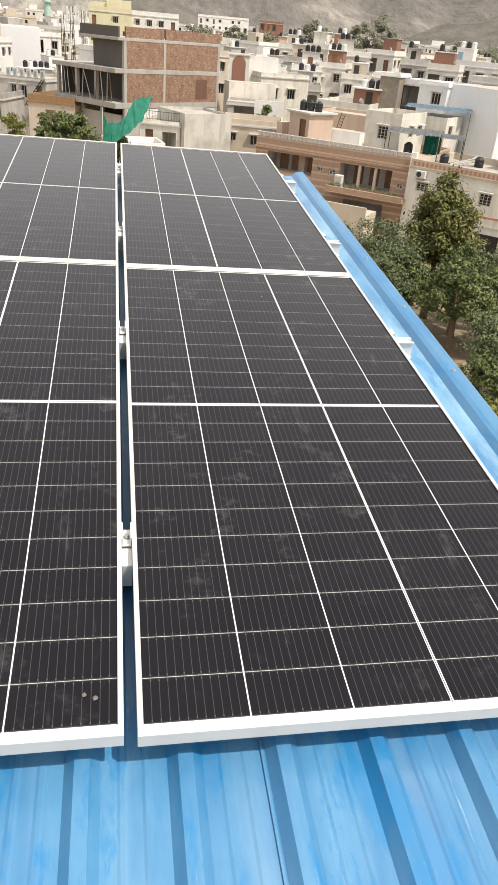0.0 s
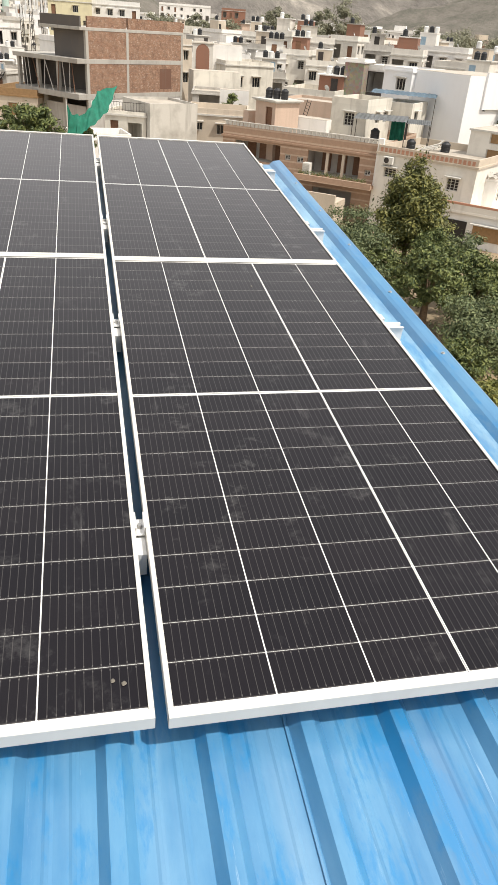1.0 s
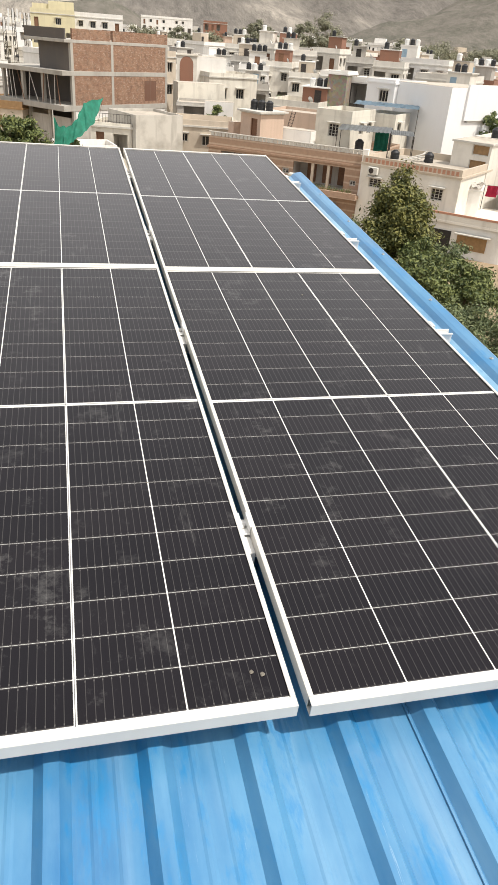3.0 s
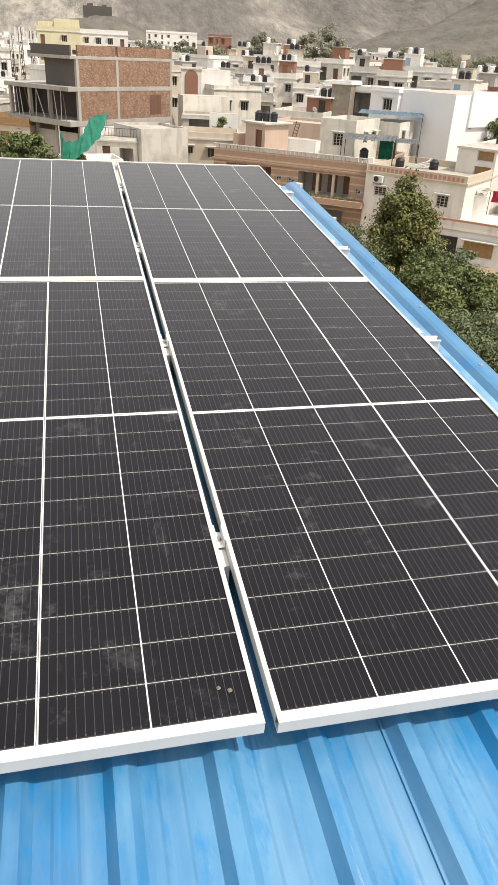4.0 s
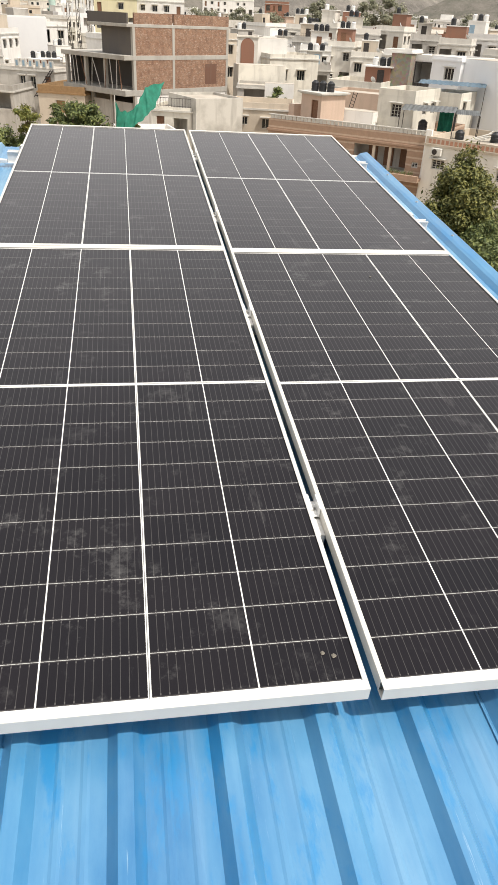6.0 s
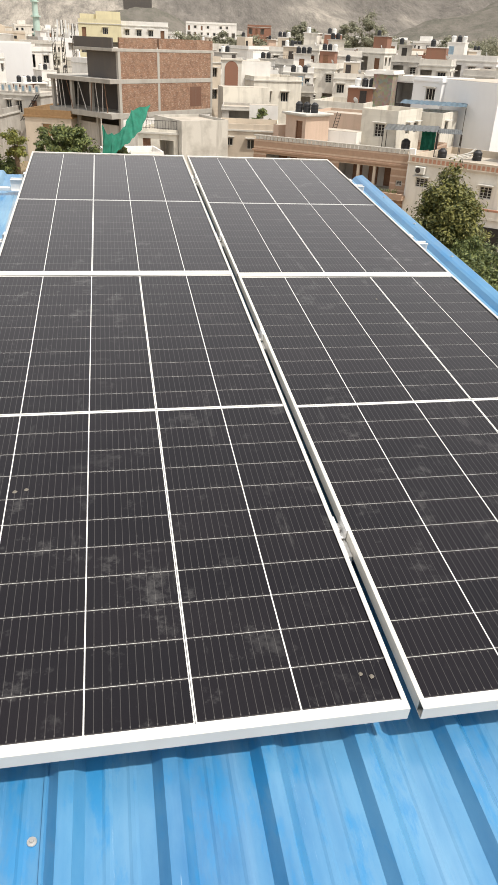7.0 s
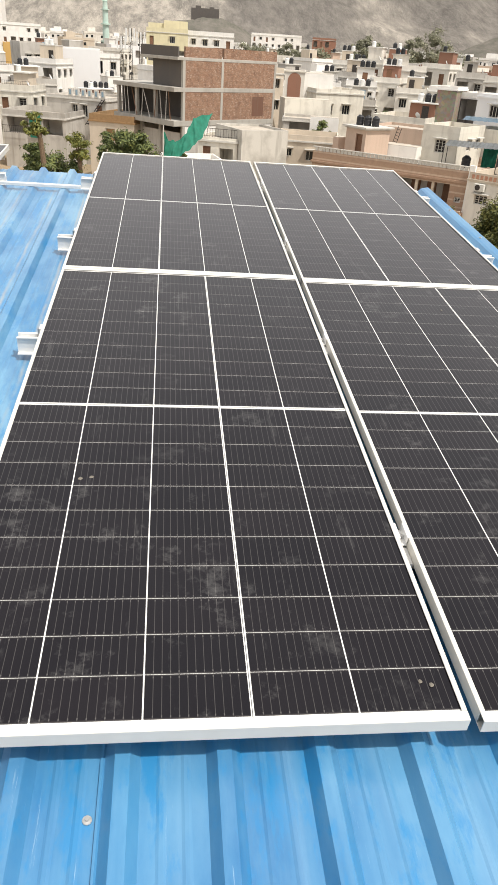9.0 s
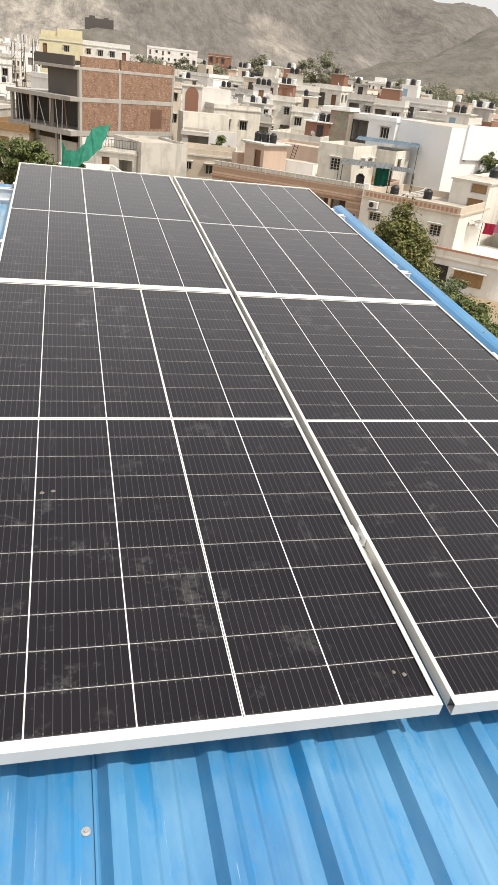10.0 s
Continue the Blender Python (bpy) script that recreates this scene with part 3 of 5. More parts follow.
def wall_quads(bm, side, w, depth, z0, z1, holes, t=0.22):
    """One outer wall with its openings cut through and their reveals."""
    length = w if side in "fb" else depth

    def P(u, v, inset=0.0):
        return {"f": (u, inset, v), "b": (u, depth - inset, v), "r": (w - inset, u, v), "l": (inset, u, v)}[side]

    us = sorted({0.0, length} | {k for h in holes for k in h[:2]})
    zs = sorted({z0, z1} | {k for h in holes for k in h[2:4]})
    for a, b in zip(us, us[1:]):
        for c, d in zip(zs, zs[1:]):
            m, n = (a + b) / 2, (c + d) / 2
            if not any(h[0] < m < h[1] and h[2] < n < h[3] for h in holes):
                bm.faces.new([bm.verts.new(P(*q)) for q in ((a, c), (b, c), (b, d), (a, d))])
    for a, b, c, d in (h[:4] for h in holes):
        for p, q in (((a, c), (b, c)), ((b, c), (b, d)), ((b, d), (a, d)), ((a, d), (a, c))):
            bm.faces.new([bm.verts.new(k) for k in (P(*p), P(*q), P(*q, t), P(*p, t))])


def in_wall(side, w, depth):
    """The place of a wall's own frame: x along it, y inwards, z up."""
    return {"f": pose(0, 0, 0), "r": pose(w, 0, 0, 0, 0, 90), "l": pose(0, depth, 0, 0, 0, -90), "b": pose(w, depth, 0, 0, 0, 180)}[side]


WINDOW_CACHE = {}


LEAN_CACHE = {}


def lean_opening(root, side, w, depth, hole):
    """A plain window or door of a distant house: frame, fill and sunshade as one piece."""
    a, b, c, d, kind = hole
    m = in_wall(side, w, depth) @ pose(a, 0, c)
    W, H = round(b - a, 1), round(d - c, 1)
    key = (W, H, kind)
    if key not in LEAN_CACHE:
        y0 = 1.0 if kind == "b" else 0.165
        bm = boxes((0, W, y0, y0 + 0.03, 0, H))
        if kind in "wg":
            box(bm, W / 2 - 0.03, W / 2 + 0.03, 0.10, 0.16, 0, H)
            box(bm, -0.15, W + 0.15, -0.45, -0.004, H + 0.10, H + 0.18)
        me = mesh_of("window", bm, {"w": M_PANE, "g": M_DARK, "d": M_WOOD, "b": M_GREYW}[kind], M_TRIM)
        for p in me.polygons:
            p.material_index = 0 if p.index < 6 else 1
        LEAN_CACHE[key] = me
    return put("door" if kind == "d" else "window", LEAN_CACHE[key], root, m)


def fill_opening(root, side, w, depth, hole):
    """A window, grille, door, board or deep recess in an opening."""
    a, b, c, d, kind = hole
    if side == "l":
        a, b = depth - b, depth - a
    m = in_wall(side, w, depth) @ pose(a, 0, c)
    W, H = round(b - a, 1), round(d - c, 1)
    key = (W, H, kind)
    if key not in WINDOW_CACHE:
        W, H = max(W, 0.3), max(H, 0.3)
        e = 0.07
        ring = boxes((0, e, 0.10, 0.16, 0, H), (W - e, W, 0.10, 0.16, 0, H), (e, W - e, 0.10, 0.16, 0, e), (e, W - e, 0.10, 0.16, H - e, H))
        if kind in "wg":
            for k in range(1, 3 if W > 1.0 else 2):
                u = W * k / (3 if W > 1.0 else 2)
                box(ring, u - 0.025, u + 0.025, 0.10, 0.15, e, H - e)
        if kind == "g":
            for k in range(1, 4):
                box(ring, e, W - e, 0.08, 0.10, H * k / 4 - 0.015, H * k / 4 + 0.015)
        frame_me = mesh_of("window_frame", ring, {"w": M_TRIM, "g": M_TRIM, "d": M_WOOD, "k": M_TRIM, "b": M_TRIM}[kind])
        y0 = {"b": 2.0}.get(kind, 0.165)
        fill = boxes((0, W, y0, y0 + 0.03, 0, H))
        if kind == "b":
            box(fill, -0.02, 0, 0.2, y0, 0, H)
            box(fill, W, W + 0.02, 0.2, y0, 0, H)
            box(fill, 0, W, 0.2, y0, -0.02, 0)
            box(fill, 0, W, 0.2, y0, H, H + 0.02)
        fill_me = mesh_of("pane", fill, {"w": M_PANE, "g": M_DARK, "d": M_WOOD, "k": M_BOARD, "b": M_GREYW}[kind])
        shade = mesh_of("sunshade", boxes((-0.15, W + 0.15, -0.45, -0.004, H + 0.10, H + 0.18)), M_TRIM) if kind in "wg" and H > 0.7 else None
        WINDOW_CACHE[key] = (frame_me, fill_me, shade)
    frame_me, fill_me, shade = WINDOW_CACHE[key]
    win = put({"d": "door", "b": "recess", "k": "shutter"}.get(kind, "window"), fill_me, root, m)
    if kind != "b":
        put("window_frame", frame_me, win, pose(0, 0, 0))
    if shade:
        put("sunshade", shade, win, pose(0, 0, 0))
    return win


def house(x, y, yaw, w, depth, ztop, holes, wall, label, parapet=0.9, cornice=True, name="house", trim=None, group="", lid=None, lean=False):
    """A flat-roofed house: four walls with real openings, a roof slab, a parapet and a projecting cornice.
    (x, y) is the left foot of its front; ztop is the top of its parapet; heights of holes are in the world's z."""
    root = tagged(new(name), label, "house", group)
    root.matrix_basis = pose(x, y, GROUND, 0, 0, yaw)
    top = ztop - GROUND
    deck = top - parapet
    local = [(s, max(a, 0.05), min(b, (w if s in "fb" else depth) - 0.05), c - GROUND, min(d - GROUND, deck - 0.12), k) for s, a, b, c, d, k in holes]
    local = [h for h in local if h[2] - h[1] > 0.2 and h[4] - h[3] > 0.2]
    bm = bmesh.new()
    for side in "frlb":
        wall_quads(bm, side, w, depth, 0, deck, [h[1:5] for h in local if h[0] == side])
    part("wall", bm, wall, root)
    part("roof", boxes((0.02, w - 0.02, 0.02, depth - 0.02, deck - 0.15, deck + 0.02)), lid or M_ROOFT, root)
    t = 0.14
    if parapet > 0.15:
        part("parapet", boxes((0, w, 0, t, deck, top), (0, w, depth - t, depth, deck, top), (0, t, t, depth - t, deck, top), (w - t, w, t, depth - t, deck, top)), trim or wall, root)
    if cornice:
        e = 0.13
        part("cornice", boxes((-e, w + e, -e, -0.003, deck - 0.12, deck + 0.05), (-e, -0.003, -0.003, depth, deck - 0.12, deck + 0.05), (w + 0.003, w + e, -0.003, depth, deck - 0.12, deck + 0.05)), trim or M_TRIM, root)
    for s, a, b, c, d, k in local:
        (lean_opening if lean else fill_opening)(root, s, w, depth, (a, b, c, d, k))
    return root


def at(root, u, v, z):
    """A place on a house: u along its front, v to the back, z in the world."""
    p = root.matrix_basis @ Vector((u, v, 0))
    return p.x, p.y, z


def lathe(profile, n=18):
    """One turned body from (radius, height) pairs."""
    bm = bmesh.new()
    rings = [[bm.verts.new((r * math.cos(i * math.tau / n), r * math.sin(i * math.tau / n), z)) for i in range(n)] for r, z in profile]
    for a, b in zip(rings, rings[1:]):
        for i in range(n):
            bm.faces.new((a[i], a[(i + 1) % n], b[(i + 1) % n], b[i]))
    bm.faces.new(rings[-1])
    return bm


tank_body = mesh_of("tank_body", lathe(((0.40, 0), (0.42, 0.05), (0.42, 0.28), (0.39, 0.31), (0.42, 0.34), (0.42, 0.58), (0.39, 0.61), (0.42, 0.64), (0.42, 0.86), (0.24, 1.02))), M_TANK)
tank_white = tank_body.copy()
tank_white.materials.clear()
tank_white.materials.append(M_TANKW)
tank_lid = mesh_of("lid", drum(bmesh.new(), 0, 0, 1.02, 1.09, 0.22, 0.19, 12), M_TANK)


def water_tank(x, y, z, white=False, s=1.0):
    root = tagged(new("water_tank"), "white plastic roof water tank with ribs" if white else "black plastic roof water tank with ribs", "water tank", "roof water tanks")
    root.matrix_basis = pose(x, y, z)
    for nm, me in (("tank_body", tank_white if white else tank_body), ("lid", tank_lid)):
        put(nm, me, root, Matrix.Scale(s, 4))


def rail_run(root, u0, u1, v, z0, z1, n, name="railing"):
    """An iron railing: two rails and upright bars."""
    bm = boxes((u0, u1, v - 0.02, v + 0.02, z1 - 0.04, z1), (u0, u1, v - 0.015, v + 0.015, z0 + 0.08, z0 + 0.11))
    for k in range(n + 1):
        u = u0 + (u1 - u0) * k / n
        box(bm, u - 0.012, u + 0.012, v - 0.012, v + 0.012, z0, z1 - 0.04)
    return part(name, bm, M_IRON, root)


def canopy(name, label, corners, z, sheet, poles=True, fold=12, base=None):
    """A corrugated sheet on thin iron poles."""
    root = tagged(new(name), label, "canopy")
    (ax, ay), (bx, by), (cx, cy) = corners
    a, b, c = Vector((ax, ay, z)), Vector((bx, by, z)), Vector((cx, cy, z + 0.25))
    bm = bmesh.new()
    u, v = b - a, c - a
    n = fold * 2
    lines = [[bm.verts.new(a + u * (i / n) + v * k + Vector((0, 0, 0.05 * (i % 2)))) for i in range(n + 1)] for k in (0, 1)]
    for i in range(n):
        bm.faces.new((lines[0][i], lines[0][i + 1], lines[1][i + 1], lines[1][i]))
    bmesh.ops.solidify(bm, geom=bm.faces[:], thickness=0.02)
    part("sheet", bm, sheet, root)
    if poles:
        for p in (a, b, c, b + v):
            bm = bmesh.new()
            rod(bm, (p.x, p.y, base), (p.x, p.y, p.z - 0.01), 0.035)
            part("pole", bm, M_IRON, root)
    return root


# ---- trees ----
def tree(x, y, ztop, radius, crown_h, leaf, size, count, label, seed, lean=(0, 0), clumps=46, bark=M_BARK, base=GROUND, flat=0.55, point=0.35):
    """A tapered trunk with limbs and a crown of many single leaves in uneven clumps."""
    rng = np.random.default_rng(seed)
    root = tagged(new("tree"), label, "tree")
    root.matrix_basis = pose(x, y, base)
    h = ztop - base
    cz = h - crown_h / 2
    bm = bmesh.new()
    fork = Vector((lean[0] * 0.6, lean[1] * 0.6, max(0.8, h - crown_h * 0.95)))
    rod(bm, (0, 0, -0.2), fork * 0.5 + Vector((0.06, 0, 0)), 0.20 + 0.012 * h, 0.15 + 0.008 * h, 9)
    rod(bm, fork * 0.5 + Vector((0.06, 0, 0)), fork, 0.15 + 0.008 * h, 0.11 + 0.006 * h, 9)
    cen = []
    for k in range(clumps):
        d = rng.normal(size=3)
        d /= np.linalg.norm(d)
        q = rng.uniform(0.25, 1.08) ** 0.6 * (0.82 + 0.36 * rng.random())
        taper = 1.0 - point * max(0.0, d[2] * q)
        cen.append((lean[0] + d[0] * radius * q * taper, lean[1] + d[1] * radius * q * taper, cz + d[2] * crown_h / 2 * q))
    for k in range(0, clumps, 5):
        rod(bm, fork, cen[k], 0.07 + 0.004 * h, 0.015, 6)
    part("trunk", bm, bark, root)
    cen = np.array(cen)
    spread = radius * rng.uniform(0.07, 0.17, clumps)
    pick = rng.integers(0, clumps, count)
    pos = cen[pick] + rng.normal(size=(count, 3)) * spread[pick][:, None] * np.array([1, 1, flat])
    out = pos - cen[pick]
    out /= np.linalg.norm(out, axis=1)[:, None] + 1e-6
    n = 0.45 * rng.normal(size=(count, 3)) + 0.9 * out + np.array([0, 0, 0.55])
    n /= np.linalg.norm(n, axis=1)[:, None]
    a = np.cross(n, rng.normal(size=(count, 3)))
    a /= np.linalg.norm(a, axis=1)[:, None]
    b = np.cross(n, a)
    s = size * rng.uniform(0.6, 1.35, count)[:, None]
    fold = n * s * 0.22
    quad = np.stack([pos - a * s, pos - b * s * 0.42 + fold, pos + a * s, pos + b * s * 0.42 + fold], 1).reshape(-1, 3)
    me = bpy.data.meshes.new("crown")
    idx = np.arange(count)[:, None] * 4
    me.from_pydata(quad.tolist(), [], np.concatenate([idx + [0, 1, 2], idx + [0, 2, 3]]).tolist())
    me.materials.append(leaf)
    crown = new("crown", me)
    crown.parent = root
    tagged(crown, kind="stuff")
    return root


def dish(x, y, z, turn):
    """A small satellite dish on a bent post."""
    root = tagged(new("satellite_dish"), "small white satellite dish on a roof post", "satellite dish", "satellite dishes")
    root.matrix_basis = pose(x, y, z, 0, 0, turn)
    bm = bmesh.new()
    rod(bm, (0, 0, 0), (0, 0, 0.9), 0.025)
    part("post", bm, M_IRON, root)
    bowl = lathe(((0.02, 0.0), (0.18, 0.03), (0.32, 0.09), (0.38, 0.14), (0.36, 0.145), (0.17, 0.045)), 16)
    part("bowl", bowl, M_TANKW, root).matrix_basis = pose(0, -0.05, 0.95, 62)
    bm = bmesh.new()
    rod(bm, (0, -0.12, 0.75), (0, -0.52, 1.12), 0.012)
    part("arm", bm, M_IRON, root)


def auto_holes(rng, w, depth, ztop, parapet, floors=3, sides="fr", gap=2.7):
    """Windows and doors in even storeys down from the roof."""
    out = []
    for s in sides:
        length = w if s == "f" else depth
        n = max(1, int(length / gap))
        for f in range(floors):
            zf = ztop - parapet - 3.0 * (f + 1)
            if zf < GROUND:
                break
            for k in range(n):
                if rng.random() < 0.2:
                    continue
                u = length * (k + 0.5) / n
                kind = rng.choice("wwgdb" if s == "f" else "wwg")
                ww, z0, hh = {"w": (1.2, 0.9, 1.3), "g": (1.0, 1.0, 1.2), "d": (0.95, 0.08, 2.1), "b": (1.7, 0.1, 2.3)}[kind]
                out.append((s, u - ww / 2, u + ww / 2, zf + z0, zf + z0 + hh, kind))
    return out


def roof_room(root, rng, w, depth, ztop, parapet, wall):
    """The stair room that stands on a roof terrace, with its slab and door."""
    u0 = rng.uniform(0.1, max(0.15, w - 2.9))
    v0 = depth * 0.45
    z = ztop - parapet - GROUND
    own = random.Random(int(w * 977 + depth * 131 + ztop * 53))
    ww, dd, hh = min(own.uniform(2.1, 3.4), w - 0.3), min(3.2, depth * 0.5), own.uniform(2.1, 2.8)
    u0 = min(u0, w - ww - 0.1)
    bm = bmesh.new()
    box(bm, u0, u0 + ww, v0, v0 + dd, z + 0.02, z + hh)
    room = part("roof_room", bm, own.choice((wall, wall, wall, M_GREYW, M_TANR, M_BRICKR)), root)
    e = own.choice((0.04, 0.18, 0.3))
    part("slab", boxes((u0 - e, u0 + ww + e, v0 - e, v0 + dd + 0.1, z + hh, z + hh + 0.14)), own.choice((M_TRIM, M_SLAB, M_WHITE)), room)
    if own.random() < 0.6:
        q = own.uniform(0.2, ww - 1.1)
        part("door", boxes((u0 + q, u0 + q + 0.85, v0 - 0.035, v0 - 0.003, z + 0.06, z + 1.95)), own.choice((M_WOOD, M_DARK, M_TINB, M_IRON)), room)
    return u0 + ww / 2, v0 + dd / 2, ztop - parapet + hh + 0.14


# ---- the unfinished brick building ----
brick = tagged(new("building"), "unfinished red brick building with concrete floors and open bays", "building")
brick.matrix_basis = pose(0.82, 84.08, 0, 0, 0, 39.3)
BW, BD = 14.5, 11.0
for z0, z1 in ((-0.16, 0.84), (-3.04, -0.46), (-6.32, -3.48)):
    for u0, u1 in ((0.32, 5.60), (5.94, BW - 0.02)):
        part("brick_infill", boxes((u0, u1, 0.03, 0.26, z0, z1)), M_BRICK, brick)
    side = part("brick_infill", boxes((0, BD - 0.4, 0, 0.23, z0, z1)), M_BRICK, brick)
    side.matrix_basis = pose(BW - 0.02, 0.28, 0, 0, 0, 90)
for z0, z1, back in ((-0.46, -0.16, 6.5), (-3.48, -3.04, BD), (-6.88, -6.32, BD)):
    part("floor_slab", soften(boxes((-1.25 if z0 < -1 else -0.75, BW, 0.0, back, z0, z1)), 0.02), M_SLAB, brick)
for u, v in ((0.0, 0.02), (5.60, 0.02), (BW - 0.34, 0.02)):
    for z0, z1 in ((-3.04, -0.46), (-6.32, -3.48), (GROUND, -6.88)):
        part("column", boxes((u, u + 0.34, v - 0.015, v + 0.30, z0, z1)), M_SLAB, brick)
for v in (3.6, 7.0, 10.4):
    part("column", boxes((-0.9, -0.55, v, v + 0.35, -6.32, -3.48)), M_SLAB, brick)
    part("column", boxes((-0.2, 0.15, v, v + 0.35, GROUND, -6.88)), M_SLAB, brick)
# shade of the left side and open bays is put into this wall colour
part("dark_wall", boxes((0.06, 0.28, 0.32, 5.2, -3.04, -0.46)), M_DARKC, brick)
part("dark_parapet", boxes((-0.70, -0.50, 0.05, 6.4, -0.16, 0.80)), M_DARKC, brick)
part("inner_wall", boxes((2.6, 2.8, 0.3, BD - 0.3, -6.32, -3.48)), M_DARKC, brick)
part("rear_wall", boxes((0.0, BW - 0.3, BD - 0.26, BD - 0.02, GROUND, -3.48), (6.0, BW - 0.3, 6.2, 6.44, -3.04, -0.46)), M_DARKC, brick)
part("lower_wall", boxes((0.36, BW, 0.06, 0.28, -7.9, -6.88)), M_WHITE, brick)
part("ground_storey_wall", boxes((0.36, BW, 0.08, 0.30, GROUND, -7.9), (-0.04, 0.2, 0.4, BD, GROUND, -7.6)), M_GREYW, brick)
rng = np.random.default_rng(5)
for k in range(9):
    v = 0.6 + 1.05 * k
    bm = bmesh.new()
    rod(bm, (-1.05, v + rng.uniform(-0.4, 0.4), -6.32), (-1.0, v + rng.uniform(-0.5, 0.9), -3.5), 0.045, 0.035)
    part("prop", bm, M_TRIM if k % 3 else M_WOOD, brick)
part("patch", boxes((10.7, 12.6, 0.022, 0.029, -6.0, -3.9)), plaster("damp_brick", (0.17, 0.085, 0.055), 0.5), brick, "darker damp patch of brick")

# ---- the green net ----
net = tagged(new("shade_net"), "torn green shade net sagging from a pole", "net")
bm = bmesh.new()
TOP = ((-1.06, 57.1, -4.73), (-0.62, 57.4, -5.35), (-0.02, 57.9, -5.50), (0.75, 58.6, -4.85), (1.20, 59.3, -3.90), (2.76, 61.0, -3.61))
LOW = ((-1.05, 57.1, -6.9), (-0.50, 57.3, -6.9), (0.05, 57.6, -6.60), (0.95, 58.0, -6.00), (1.80, 58.8, -5.35), (2.45, 60.2, -4.45))
NU, NV = 30, 12
rows = []
for j in range(NV + 1):
    row = []
    for i in range(NU + 1):
        s = i / NU * 5
        k = min(4, int(s))
        f = s - k
        a = Vector(TOP[k]).lerp(Vector(TOP[k + 1]), f)
        b = Vector(LOW[k]).lerp(Vector(LOW[k + 1]), f)
        p = a.lerp(b, j / NV)
        w = math.sin(i * 0.9 + j * 0.35) * 0.12 + 0.10 * noise.noise(p * 2)
        row.append(bm.verts.new(p + Vector((0.5 * w, w, 0.06 * math.sin(i * 1.7)))))
    rows.append(row)
for j in range(NV):
    for i in range(NU):
        bm.faces.new((rows[j][i], rows[j][i + 1], rows[j + 1][i + 1], rows[j + 1][i]))
for f in bm.faces:
    f.smooth = True
part("netting", bm, M_GREEN, net)
bm = bmesh.new()
rod(bm, (-1.08, 57.1, GROUND), (-1.06, 57.1, -4.3), 0.05, 0.035)
part("pole", bm, M_TRIM, net)
bm = bmesh.new()
rod(bm, (2.74, 61.0, -3.66), (2.55, 66.2, -5.95), 0.012, 0.012, 5)
part("tie_rope", bm, M_IRON, net)

# ---- houses beside the brick building ----
grey = house(6.36, 72.77, 22.0, 5.2, 6.0, -5.85, [], M_STAIN, "house with a bare stained cement side wall", 0.25, False)
terr = house(2.2, 74.6, -18.0, 4.0, 5.0, -6.75, [("f", 0.5, 1.3, -9.6, -7.6, "d"), ("f", 2.2, 3.6, -9.9, -7.7, "b")], M_OLD, "low cream house with an iron-railed terrace", 0.3)
rail_run(terr, 0.1, 3.9, 0.07, -6.75 - GROUND, -5.95 - GROUND, 14)
low = house(-0.8, 68.0, 10.0, 5.2, 4.0, -8.1, [("f", 0.6, 1.8, -10.0, -8.6, "w"), ("f", 3.0, 4.4, -10.4, -8.5, "b")], M_WHITE, "low white house behind the net", 0.5)
salmon = house(10.9, 80.5, -12.0, 6.5, 6.0, -6.7, [("f", 3.2, 4.4, -9.2, -8.2, "w"), ("f", 1.0, 1.7, -8.9, -8.1, "w")], M_TANR, "tan house with a low plain front", 0.6)

# ---- the brown banded house ----
brown = house(13.66, 73.80, -38.0, 16.4, 12, -7.42, [("f", 1.40, 6.30, -10.40, -8.69, "b"), ("f", 6.84, 7.45, -9.88, -9.37, "g"), ("f", 8.10, 8.78, -9.96, -9.42, "g"), ("f", 9.19, 14.40, -10.75, -8.72, "b"), ("f", 14.98, 15.59, -10.22, -9.72, "g"), ("f", 10.0, 14.0, -14.2, -11.9, "b")], M_BAND, "two-storey house clad in brown banded stone with deep balconies", 0.95, True, trim=M_BAND)
bz = -7.42 - GROUND
for k in range(40):
    u = 0.2 + 0.4 * k
    part("parapet_block", boxes((u + 0.04, u + 0.36, -0.02, 0.10, bz + 0.02, bz + 0.34)), M_TRIM, brown)
part("parapet_cap", boxes((0, 16.4, -0.05, 0.16, bz + 0.34, bz + 0.42)), M_TRIM, brown)
part("pilaster", boxes((16.0, 16.5, -0.35, 0.05, 0, bz + 0.55)), M_WHITE, brown, "white plastered pilaster")
for u in (1.9, 3.2, 4.5, 10.0, 11.6, 13.2):
    part("balcony_window", soften(boxes((u, u + 0.95, 1.90, 1.98, 3.75, 5.45)), 0.05), M_WOOD, brown, "dark wooden balcony window")
for u in (11.0, 12.6):
    part("balcony_column", boxes((u, u + 0.25, 0.15, 0.40, 3.62, 5.68)), M_TANR, brown)
part("balcony_floor", boxes((8.6, 16.2, -1.6, -0.004, 3.2, 3.5), (8.6, 16.2, -1.6, -1.45, 3.5, 3.75)), M_BAND, brown)
part("lower_terrace", boxes((7.6, 14.0, -4.6, -1.62, 0, 2.2), (7.6, 14.0, -4.6, -4.4, 2.2, 2.9)), M_TANR, brown)
